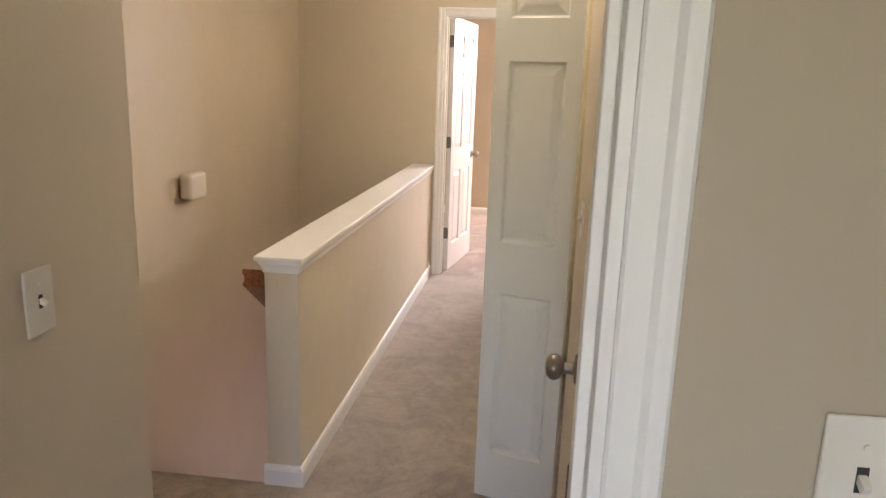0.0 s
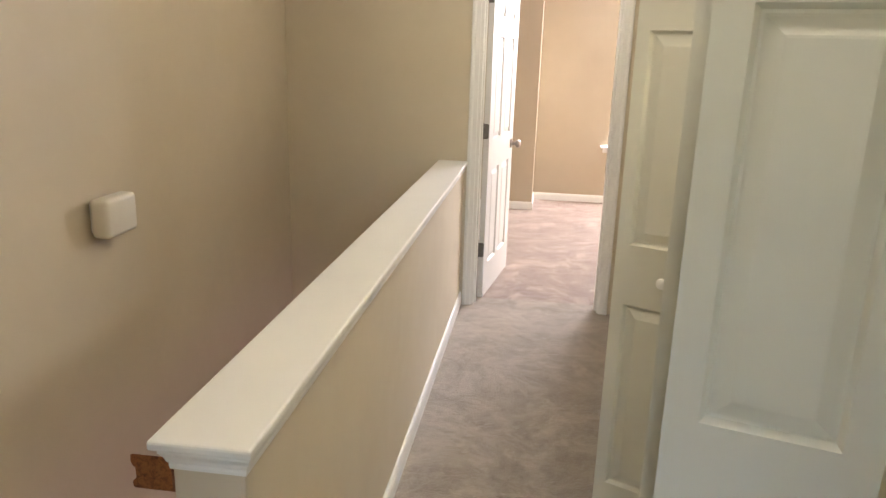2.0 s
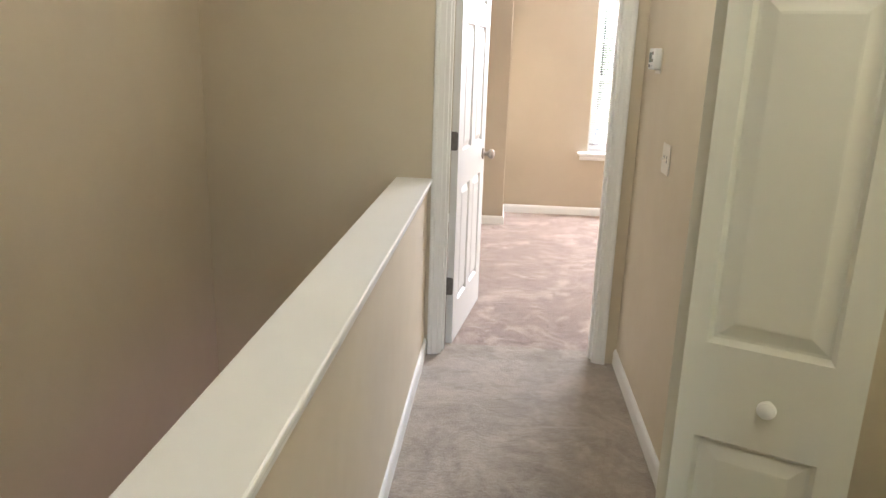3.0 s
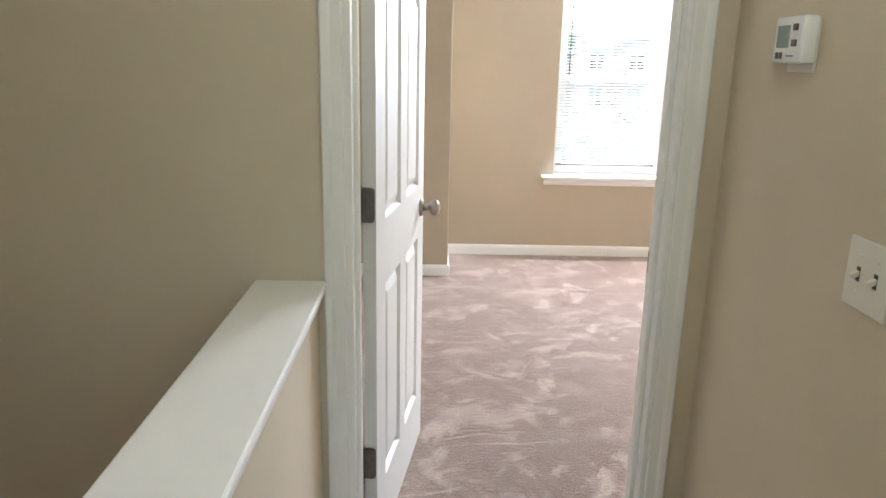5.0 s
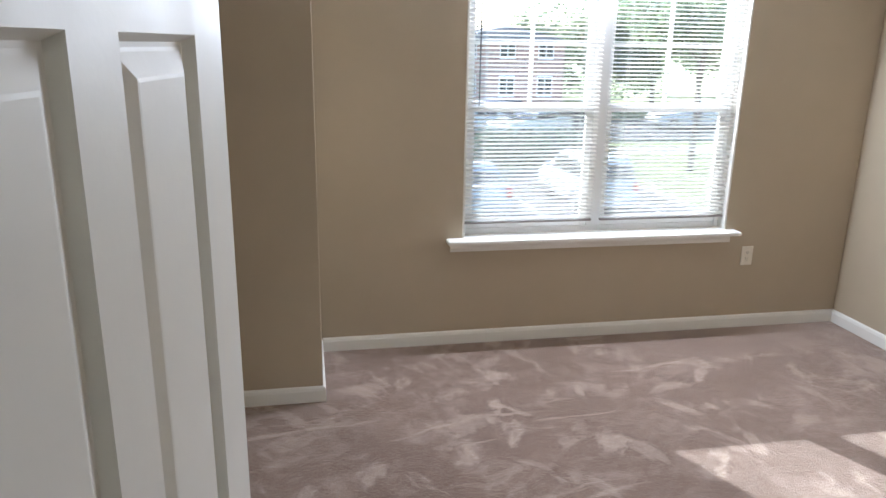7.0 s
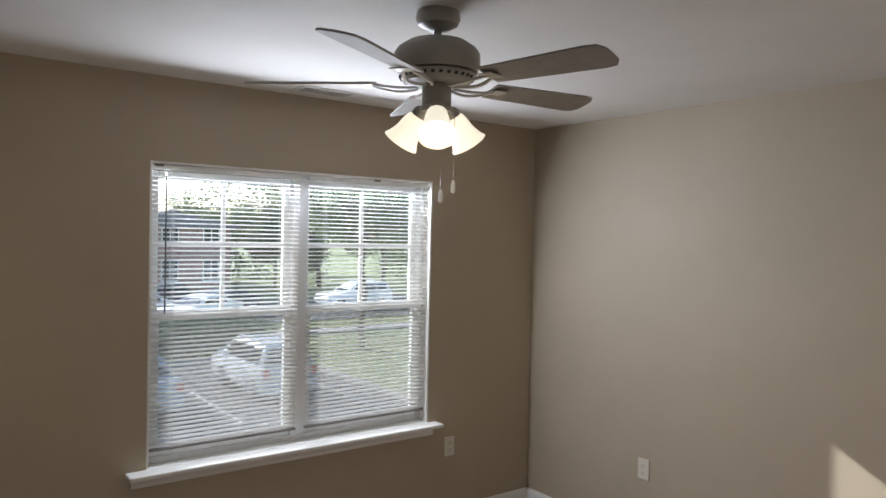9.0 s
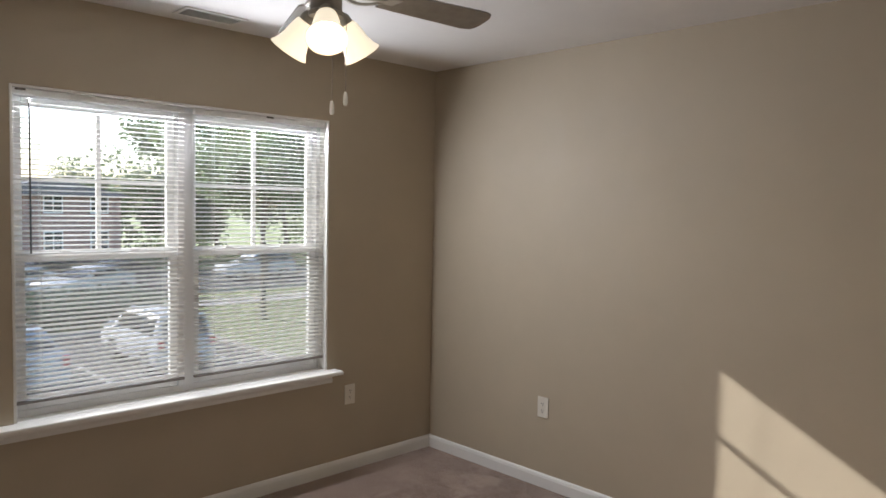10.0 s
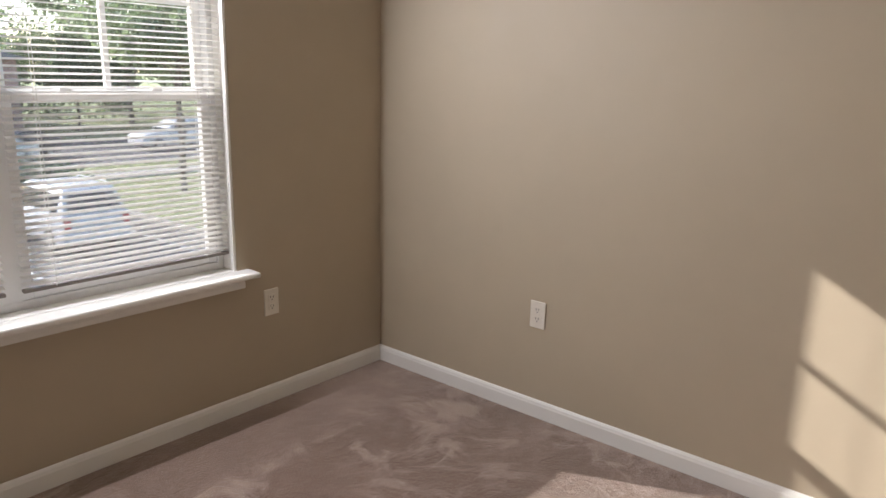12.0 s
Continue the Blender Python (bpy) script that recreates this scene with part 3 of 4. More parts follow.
def switch(x, y, z, face, gangs=1, label="ivory toggle light switch plate"):
    w = 0.070 + 0.046 * (gangs - 1)
    d = thing("light_switch", pose(x, y, z, 0, 0, FACE[face]), label, "light switch", "light switches")
    bm = bmesh.new()
    rbox(bm, -w / 2, w / 2, -0.006, 0.0, -0.0575, 0.0575, r=0.003)
    part("plate", bm, PLASTIC, d)
    for g in range(gangs):
        cx = (g - (gangs - 1) / 2) * 0.046
        bm = bmesh.new()
        box(bm, cx - 0.005, cx + 0.005, -0.0065, -0.0055, -0.012, 0.012)
        part("slot", bm, SLOT, d)
        bm = bmesh.new()
        t = bmesh.new()
        rbox(t, -0.004, 0.004, -0.014, 0.0, -0.0045, 0.0045, r=0.0012)
        join(bm, t, pose(cx, -0.005, 0.002, 28))
        part("toggle", bm, PLASTIC, d)
        for s in (-0.03, 0.03):
            bm = bmesh.new()
            lathe(bm, [(0.0032, 0), (0.0028, 0.0012)], pose(cx, -0.006, s, 90), 10)
            part("screw", bm, PLASTIC, d)
    return d


def outlet(x, y, z, face, label="white duplex power outlet"):
    d = thing("power_outlet", pose(x, y, z, 0, 0, FACE[face]), label, "power outlet", "power outlets")
    bm = bmesh.new()
    rbox(bm, -0.036, 0.036, -0.006, 0.0, -0.0575, 0.0575, r=0.003)
    part("plate", bm, PLASTIC, d)
    for s in (-1, 1):
        bm = bmesh.new()
        rbox(bm, -0.0165, 0.0165, -0.008, -0.005, s * 0.0195 - 0.014, s * 0.0195 + 0.014, r=0.0012)
        part("socket", bm, PLASTIC, d)
        bm = bmesh.new()
        for cx in (-0.0065, 0.0065):
            box(bm, cx - 0.0012, cx + 0.0012, -0.0084, -0.0079, s * 0.0195 - 0.001, s * 0.0195 + 0.008)
        box(bm, -0.0022, 0.0022, -0.0084, -0.0079, s * 0.0195 - 0.010, s * 0.0195 - 0.0055)
        part("slots", bm, SLOT, d)
    bm = bmesh.new()
    lathe(bm, [(0.0032, 0), (0.0028, 0.0012)], pose(0, -0.006, 0, 90), 10)
    part("screw", bm, PLASTIC, d)
    return d


switch(HALL_L, -1.335, 1.14, "E", label="ivory toggle light switch plate beside the stair landing")
switch(HALL_R, -0.30, 1.15, "W", label="ivory toggle light switch plate beside the closet")
switch(HALL_R, 2.64, 1.125, "W", 2, "ivory double toggle light switch plate below the thermostat")
switch(1.154, -1.80, 1.202, "S", label="ivory light switch plate beside the first doorway")
outlet(HALL_R, 2.09, 0.42, "W", "ivory power outlet low on the hall wall")
outlet(BED_R, 5.885, 0.46, "W", "white duplex power outlet on the sunlit wall")
outlet(2.93, BED_N, 0.46, "S", "white duplex power outlet beside the window")

# door chime on the stair wall
ch = thing("door_chime", pose(-1.05, 1.33, 0.935, 0, 0, 90), "off-white plastic door chime box on the stairwell wall", "door chime")
bm = bmesh.new()
rbox(bm, -0.092, 0.098, -0.078, -0.008, -0.070, 0.070, r=0.018, seg=4)
part("cover", bm, PLASTIC, ch, smooth=True)
bm = bmesh.new()
rbox(bm, -0.075, 0.075, -0.008, 0.0, -0.052, 0.052, r=0.002)
part("back_plate", bm, WHITEP, ch)

# thermostat
th_ = thing("thermostat", pose(HALL_R, 2.95, 1.49, 0, 0, -90), "white wall thermostat with a small grey display", "thermostat")
bm = bmesh.new()
rbox(bm, -0.054, 0.054, -0.036, -0.006, -0.042, 0.042, r=0.005, seg=3)
part("housing", bm, WHITEP, th_, smooth=True)
bm = bmesh.new()
rbox(bm, -0.050, 0.050, -0.006, 0.0, -0.058, 0.040, r=0.003)
part("wall_plate", bm, PLASTIC, th_)
bm = bmesh.new()
rbox(bm, -0.040, 0.008, -0.0372, -0.033, -0.014, 0.026, r=0.001)
part("display", bm, GREYSCREEN, th_, "grey liquid crystal display")
for bx, bz, bw in ((0.028, 0.022, 0.009), (0.028, -0.006, 0.009), (-0.033, -0.028, 0.005), (-0.018, -0.028, 0.005)):
    bm = bmesh.new()
    rbox(bm, bx - bw, bx + bw, -0.0385, -0.033, bz - 0.006, bz + 0.006, r=0.0015)
    part("button", bm, HINGE, th_, "grey rubber button")
bm = bmesh.new()
box(bm, 0.002, 0.030, -0.0366, -0.0358, -0.030, -0.0275)
part("label_bar", bm, GREYSCREEN, th_, "plain grey bar of lettering")

# ceiling lamp of the hall, and an added unseen base for the landing fill
for place, label in ((HALL_LAMP, "small round white hall ceiling lamp, lit"), (LANDING_FILL, "small round white ceiling base, added unseen for the landing fill lamp")):
    hl = thing("ceiling_lamp", Matrix.Translation((place[0], place[1], CEIL)), label, "ceiling lamp", "hall ceiling lamps")
    bm = bmesh.new()
    lathe(bm, [(0.0, 0.0), (0.14, 0.0), (0.14, -0.014), (0.12, -0.02), (0.0, -0.022)], None, 32)
    part("base", bm, WHITEP, hl, smooth=True)

# strike plate on the bedroom door frame
bm = bmesh.new()
rbox(bm, DX1 - 0.0195, DX1 - 0.0175, BED_S - 0.032, BED_S - 0.004, 0.905, 0.965, r=0.0006, seg=1)
part("strike_plate", bm, HINGE, None, "dull steel strike plate", kind="structure")

# ---- bedroom window ----
win = thing("window_1", Matrix.Translation((WX0, BED_N, WZ0)), "white double-hung twin window with divided upper sashes", "window", kind="structure")
wm = Matrix.Translation((-WX0, -BED_N, -WZ0))


def wpart(name, boxes, mat, r=0.003, parent=win, label="", m=wm):
    bm = bmesh.new()
    for b in boxes:
        rbox(bm, *b, r=r) if r else box(bm, *b)
    bmesh.ops.recalc_face_normals(bm, faces=bm.faces)
    return part(name, local(bm, m), mat, parent, label)


FY0, FY1 = BED_N + 0.075, BED_N + W          # depth of the vinyl frame
wpart("window_liner", [(WX0 + 0.001, WX0 + 0.012, BED_N + 0.001, FY0, WZ0, WZ1 - 0.001), (WX1 - 0.012, WX1 - 0.001, BED_N + 0.001, FY0, WZ0, WZ1 - 0.001),
                       (WX0 + 0.012, WX1 - 0.012, BED_N + 0.001, FY0, WZ1 - 0.012, WZ1 - 0.001)], TRIM, 0.0015)
MX = 1.975                                   # mullion
wpart("window_frame", [(WX0, WX0 + 0.035, FY0, FY1, WZ0, WZ1), (WX1 - 0.035, WX1, FY0, FY1, WZ0, WZ1), (WX0 + 0.035, WX1 - 0.035, FY0, FY1, WZ1 - 0.035, WZ1),
                       (WX0 + 0.035, WX1 - 0.035, FY0, FY1, WZ0, WZ0 + 0.03), (MX - 0.038, MX + 0.038, FY0 - 0.004, FY1, WZ0 + 0.03, WZ1 - 0.035)], VINYL)
ZM = 1.31
for sx0, sx1 in ((WX0 + 0.036, MX - 0.039), (MX + 0.039, WX1 - 0.036)):
    # lower sash, nearer to the room
    y0, y1 = FY0 + 0.006, FY0 + 0.036
    wpart("lower_sash", [(sx0, sx0 + 0.034, y0, y1, WZ0 + 0.031, ZM + 0.018), (sx1 - 0.034, sx1, y0, y1, WZ0 + 0.031, ZM + 0.018),
                         (sx0 + 0.034, sx1 - 0.034, y0, y1, WZ0 + 0.031, WZ0 + 0.078), (sx0 + 0.034, sx1 - 0.034, y0, y1, ZM - 0.02, ZM + 0.018)], VINYL)
    wpart("pane", [(sx0 + 0.03, sx1 - 0.03, y0 + 0.013, y0 + 0.017, WZ0 + 0.07, ZM - 0.016)], GLASS, 0).visible_shadow = False
    y2, y3 = FY0 + 0.040, FY0 + 0.068
    wpart("upper_sash", [(sx0, sx0 + 0.034, y2, y3, ZM - 0.018, WZ1 - 0.036), (sx1 - 0.034, sx1, y2, y3, ZM - 0.018, WZ1 - 0.036),
                         (sx0 + 0.034, sx1 - 0.034, y2, y3, ZM - 0.018, ZM + 0.022), (sx0 + 0.034, sx1 - 0.034, y2, y3, WZ1 - 0.072, WZ1 - 0.036)], VINYL)
    wpart("pane", [(sx0 + 0.03, sx1 - 0.03, y2 + 0.012, y2 + 0.016, ZM + 0.018, WZ1 - 0.068)], GLASS, 0).visible_shadow = False
    cx, cz = (sx0 + sx1) / 2, (ZM + WZ1 - 0.05) / 2
    wpart("muntin", [(cx - 0.010, cx + 0.010, y2 + 0.005, y2 + 0.023, ZM + 0.022, WZ1 - 0.072)], VINYL, 0.002)
    wpart("muntin", [(sx0 + 0.034, cx - 0.0105, y2 + 0.005, y2 + 0.023, cz - 0.010, cz + 0.010), (cx + 0.0105, sx1 - 0.034, y2 + 0.005, y2 + 0.023, cz - 0.010, cz + 0.010)], VINYL, 0.002)
    wpart("insect_screen", [(sx0 + 0.004, sx1 - 0.004, FY1 - 0.006, FY1 - 0.004, WZ0 + 0.031, ZM)], SCREEN, 0, label="dark fine insect screen")
    for k in (0.28, 0.72):
        lx = sx0 + (sx1 - sx0) * k
        wpart("sash_lock", [(lx - 0.02, lx + 0.02, y0 + 0.004, y0 + 0.026, ZM + 0.018, ZM + 0.030)], VINYL, 0.003, label="small white sash lock")
bm = bmesh.new()
rbox(bm, WX0 + 0.001, WX1 - 0.001, BED_N - 0.004, FY0, WZ0 - 0.019, WZ0 + 0.002, r=0.002)
rbox(bm, 1.115, 2.825, BED_N - 0.088, BED_N - 0.001, WZ0 - 0.021, WZ0 + 0.001, r=0.007, seg=3)
part("window_sill", local(bm, wm), TRIM, win, "white painted sill board with horns")
bm = bmesh.new()
sweep(bm, [(0, 0), (0.012, 0.002), (0.014, 0.02), (0.010, 0.03), (0.016, 0.048), (0.020, 0.055), (0, 0.055)], (1.14, BED_N, WZ0 - 0.0765), (2.80, BED_N, WZ0 - 0.0765), (0, -1, 0))
part("apron", local(bm, wm), TRIM, win, "white moulding under the sill")

# ---- blinds: one before each half of the window ----
BY = BED_N + 0.035
# grey-brown holds the bottom rail's shade against the bright window
RAIL_SHADED = plain("blind rail, shade in grey-brown", (0.20, 0.18, 0.17), 0.4)
TILT = radians(15)


def blind(b0, b1, wand):
    cx, zt = (b0 + b1) / 2, WZ1 - 0.014
    bl = thing("window_blind", Matrix.Translation((cx, BY, zt)), "white aluminium mini blind, lowered with open slats", "window blind", "window blinds")
    bmx = Matrix.Translation((-cx, -BY, -zt))
    wpart("headrail", [(b0, b1, BY - 0.0135, BY + 0.0135, WZ1 - 0.040, zt)], WHITEP, 0.002, bl, m=bmx)
    wpart("bottom_rail", [(b0, b1, BY - 0.012, BY + 0.012, 0.693, 0.705)], RAIL_SHADED, 0.003, bl, "blind bottom rail with its shade put into the colour", bmx)
    for x in (b0 + 0.10, b1 - 0.10):
        wpart("ladder_cord", [(x - 0.0008, x + 0.0008, BY - 0.0135, BY - 0.0122, 0.70, WZ1 - 0.04), (x - 0.0008, x + 0.0008, BY + 0.0122, BY + 0.0135, 0.70, WZ1 - 0.04)], CORD, 0, bl, m=bmx)
    wpart("valance_clip", [((b0 if wand else cx) + 0.01, (b0 if wand else cx) + 0.05, BY - 0.018, BY - 0.0138, WZ1 - 0.022, WZ1 - 0.013)], HINGE, 0.001, bl, "small steel bracket", bmx)
    if wand:
        bm = bmesh.new()
        lathe(bm, [(0.0035, 1.33), (0.004, 1.335), (0.0035, 1.96), (0.002, 1.975)], bmx @ pose(b0 + 0.06, BY - 0.022, 0), 6)
        part("tilt_wand", bm, DARKROD, bl, "smoked plastic tilt wand", True)
    hw, pts = (b1 - b0) / 2, []
    bm = bmesh.new()
    for i in range(5):
        u = -0.0125 + 0.00625 * i
        pts.append((u * math.cos(TILT), u * math.sin(TILT) + 0.0016 * (1 - (u / 0.0125) ** 2)))
    top = [[bm.verts.new((s * hw, a, b)) for a, b in pts] for s in (-1, 1)]
    bot = [[bm.verts.new((s * hw, a, b - 0.00035)) for a, b in pts] for s in (-1, 1)]
    for i in range(4):
        bm.faces.new((top[0][i], top[1][i], top[1][i + 1], top[0][i + 1]))
        bm.faces.new((bot[0][i], bot[0][i + 1], bot[1][i + 1], bot[1][i]))
    for i in (0, 4):
        bm.faces.new((top[0][i], bot[0][i], bot[1][i], top[1][i]))
    first = part("slat", bm, SLAT, bl)
    z, o = 0.722, first
    while z < WZ1 - 0.048:
        o.location = (0, 0, z - zt)
        z += 0.0213
        if z < WZ1 - 0.048:
            o = new("slat", first.data)
            o.parent = bl
    return bl


blind(WX0 + 0.016, MX - 0.026, True)
blind(MX + 0.026, WX1 - 0.016, False)

# ---- ceiling fan, at rest ----
fan = thing("ceiling_fan", Matrix.Translation((FAN.x, FAN.y, CEIL - 0.02)), "white five-blade ceiling fan with a lit cluster of frosted bell shades", "ceiling fan")


def fpart(name, prof, mat, label="", n=40, parent=fan, m=None):
    bm = bmesh.new()
    lathe(bm, prof, m, n)
    return part(name, bm, mat, parent, label, True)


# white enamel darkened: the body's shade against the window is in the colour
FAN_BACKLIT = plain("white fan enamel, backlit shade in grey", (0.33, 0.315, 0.285), 0.4, 0.0, 0.05)
fpart("canopy", [(0.0, 0.0195), (0.066, 0.0195), (0.070, -0.004), (0.062, -0.022), (0.035, -0.036), (0.014, -0.040), (0.0, -0.040)], FAN_BACKLIT, "white bell canopy")
fpart("downrod", [(0.0125, -0.036), (0.0125, -0.052), (0.024, -0.055), (0.024, -0.068)], FAN_BACKLIT)
fpart("motor_housing", [(0.0, -0.064), (0.050, -0.066), (0.092, -0.075), (0.124, -0.096), (0.134, -0.112), (0.135, -0.146), (0.126, -0.168), (0.0, -0.176)], FAN_BACKLIT)
fpart("vent_ring", [(0.0, -0.175), (0.122, -0.175), (0.104, -0.202), (0.0, -0.204)], FAN_BACKLIT)
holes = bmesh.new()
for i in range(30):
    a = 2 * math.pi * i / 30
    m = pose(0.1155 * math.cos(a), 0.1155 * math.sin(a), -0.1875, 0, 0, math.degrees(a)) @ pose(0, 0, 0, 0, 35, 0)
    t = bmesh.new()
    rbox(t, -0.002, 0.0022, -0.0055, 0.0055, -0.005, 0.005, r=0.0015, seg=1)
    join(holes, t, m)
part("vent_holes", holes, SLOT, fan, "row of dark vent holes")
fpart("switch_housing", [(0.0, -0.202), (0.040, -0.204), (0.046, -0.214), (0.046, -0.272), (0.052, -0.276), (0.050, -0.290), (0.020, -0.296), (0.0, -0.297)], FAN_BACKLIT)
for i in range(5):
    ang = 72.0 * i - 6.0
    arm = bmesh.new()
    # pierced blade iron: two curved bars and a plate
    for s in (-1, 1):
        last = None
        for k in range(9):
            u = k / 8
            x = 0.060 + 0.150 * u
            y = s * (0.012 + 0.022 * math.sin(math.pi * u))
            zz = -0.216 + 0.012 * u - 0.010 * math.sin(math.pi * u)
            c = [arm.verts.new((x, y + a, zz + b)) for a, b in ((-0.005, -0.004), (0.005, -0.004), (0.005, 0.004), (-0.005, 0.004))]
            if last:
                for j in range(4):
                    arm.faces.new((last[j], last[(j + 1) % 4], c[(j + 1) % 4], c[j]))
            last = c
    rbox(arm, 0.195, 0.245, -0.040, 0.040, -0.208, -0.2035, r=0.002)
    bmesh.ops.recalc_face_normals(arm, faces=arm.faces)
    part("blade_iron", local(arm, pose(0, 0, 0, 0, 0, ang)), FANW, fan, "white curved blade iron")
    bl_bm = bmesh.new()
    outline = [(0.200, -0.050), (0.555, -0.064), (0.590, -0.058), (0.605, -0.035), (0.607, 0.0), (0.605, 0.035), (0.590, 0.058), (0.555, 0.064), (0.200, 0.050)]
    lo = [bl_bm.verts.new((x, y, 0)) for x, y in outline]
    hi = [bl_bm.verts.new((x, y, 0.006)) for x, y in outline]
    bl_bm.faces.new(list(reversed(lo))); bl_bm.faces.new(hi)
    for k in range(len(lo)):
        bl_bm.faces.new((lo[k], lo[(k + 1) % len(lo)], hi[(k + 1) % len(lo)], hi[k]))
    bmesh.ops.recalc_face_normals(bl_bm, faces=bl_bm.faces)
    part("blade", local(bl_bm, pose(0, 0, -0.203, 0, 0, ang) @ pose(0, 0, 0, -13)), BLADE_BACKLIT, fan, "washed white fan blade, its backlit shade put into the colour")
BULB = glowing("lit bulb", (1.0, 0.86, 0.66), 3.0)
for i in range(3):
    ang = 236 + 120 * i
    m0 = pose(0, 0, 0, 0, 0, ang) @ pose(0.052, 0, -0.284) @ pose(0, 0, 0, 0, -38, 0)
    bm = bmesh.new()
    lathe(bm, [(0.0, 0.012), (0.017, 0.010), (0.024, 0.0), (0.026, -0.022), (0.022, -0.026), (0.0, -0.026)], m0, 20)
    part("lamp_holder", bm, FAN_BACKLIT, fan, "white lamp holder", True)
    bm = bmesh.new()
    prof = [(0.022, -0.014), (0.031, -0.026), (0.037, -0.050), (0.041, -0.078), (0.050, -0.104), (0.060, -0.120)]
    t = bmesh.new()
    n, rings = 28, []
    for r, zz in prof + [(r - 0.003, zz) for r, zz in reversed(prof)]:
        rings.append([t.verts.new((r * math.cos(2 * math.pi * j / n), r * math.sin(2 * math.pi * j / n), zz)) for j in range(n)])
    for a, b in zip(rings, rings[1:]):
        for j in range(n):
            t.faces.new((a[j], a[(j + 1) % n], b[(j + 1) % n], b[j]))
    bmesh.ops.recalc_face_normals(t, faces=t.faces)
    join(bm, t, m0)
    part("shade", bm, SHADE, fan, "lit frosted glass bell shade", True)
    bm = bmesh.new()
    lathe(bm, [(0.0, -0.03), (0.012, -0.035), (0.018, -0.06), (0.021, -0.078), (0.015, -0.094), (0.0, -0.100)], m0, 16)
    part("bulb", bm, BULB, fan, "lit bulb", True)
for dx, dy2, zb in ((0.050, -0.030, -0.500), (0.002, -0.030, -0.532)):
    bm = bmesh.new()
    lathe(bm, [(0.0011, -0.29), (0.0011, zb)], pose(dx, dy2, 0), 6)
    part("pull_chain", bm, NICKEL, fan, "thin pull chain")
    bm = bmesh.new()
    lathe(bm, [(0.0, 0.0), (0.004, -0.002), (0.0065, -0.012), (0.0072, -0.032), (0.005, -0.040), (0.0, -0.041)], pose(dx, dy2, zb), 14)
    part("chain_pull", bm, WHITEP, fan, "white pull knob", True)
for i in range(3):
    a = radians(20 + 120 * i)
    lamp("fan_bulb", "POINT", 0.11, (1.0, 0.82, 0.58), (FAN.x + 0.12 * math.cos(a), FAN.y + 0.12 * math.sin(a), CEIL - 0.44), radius=0.05)

# ---- ceiling vent ----
v = thing("ceiling_vent", Matrix.Translation((1.98, 6.62, CEIL)), "white metal ceiling air vent near the window", "air vent")
bm = bmesh.new()
for b in ((-0.15, 0.15, -0.075, -0.055), (-0.15, 0.15, 0.055, 0.075), (-0.15, -0.128, -0.055, 0.055), (0.128, 0.15, -0.055, 0.055)):
    rbox(bm, b[0], b[1], b[2], b[3], -0.006, 0.0, r=0.0015)
part("frame", bm, TRIM, v)
bm = bmesh.new()
box(bm, -0.128, 0.128, -0.055, 0.055, -0.0015, -0.0005)
part("backing", bm, SLOT, v, "dark duct opening")
for i in range(7):
    t = bmesh.new()
    box(t, -0.128, 0.128, -0.0035, 0.0035, -0.0006, 0.0006)
    bm = bmesh.new()
    join(bm, t, pose(0, -0.045 + 0.015 * i, -0.006, 40))
    part("slat", bm, TRIM, v)

# ---- outside: ground, parking lot, cars, trees, houses ----
def surface(name, c, c2, scale=3.0, rough=0.9, fine=60.0, bump=0.3):
    m, t, p = shader(name, rough)
    co = coords(t)
    n = node(t, "ShaderNodeTexNoise", Scale=scale * 0.1, Detail=8.0, Roughness=0.65)
    g = node(t, "ShaderNodeTexNoise", Scale=fine, Detail=2.0)
    t.links.new(co, n.inputs["Vector"]); t.links.new(co, g.inputs["Vector"])
    mx = t.nodes.new("ShaderNodeMixRGB")
    mx.blend_type, mx.inputs[0].default_value = "MULTIPLY", 1.0
    t.links.new(ramp(t, n.outputs[0], [(0.3, c), (0.7, c2)]), mx.inputs[1])
    t.links.new(ramp(t, g.outputs[0], [(0.3, (0.75,) * 3), (0.7, (1.2,) * 3)]), mx.inputs[2])
    t.links.new(mx.outputs[0], p.inputs["Base Color"])
    b = node(t, "ShaderNodeBump", Strength=bump, Distance=0.02)
    t.links.new(g.outputs[0], b.inputs["Height"])
    t.links.new(b.outputs[0], p.inputs["Normal"])
    return m


GRASS = surface("lawn grass", (0.19, 0.235, 0.08), (0.27, 0.30, 0.13), 4, fine=40)
ASPHALT = surface("asphalt", (0.065, 0.065, 0.072), (0.095, 0.095, 0.10), 5, fine=80)
CONCRETE = surface("concrete", (0.38, 0.37, 0.34), (0.48, 0.46, 0.43), 5, fine=50)
LINE = plain("worn white road paint", (0.62, 0.62, 0.60), 0.7, 0.0, 0.15)


def foliage(name, c, share):
    """Leaves: uneven green, and light that shines through them."""
    m = plain(name, c, 0.55, 0.0, 0.5, 0.7)
    t = m.node_tree
    tl, mx = t.nodes.new("ShaderNodeBsdfTranslucent"), t.nodes.new("ShaderNodeMixShader")
    tl.inputs[0].default_value = (c[0] * 2.0, c[1] * 2.1, c[2] * 1.8, 1)
    mx.inputs[0].default_value = share
    t.links.new(t.nodes["Principled BSDF"].outputs[0], mx.inputs[1]); t.links.new(tl.outputs[0], mx.inputs[2])
    t.links.new(mx.outputs[0], t.nodes["Material Output"].inputs[0])
    return m


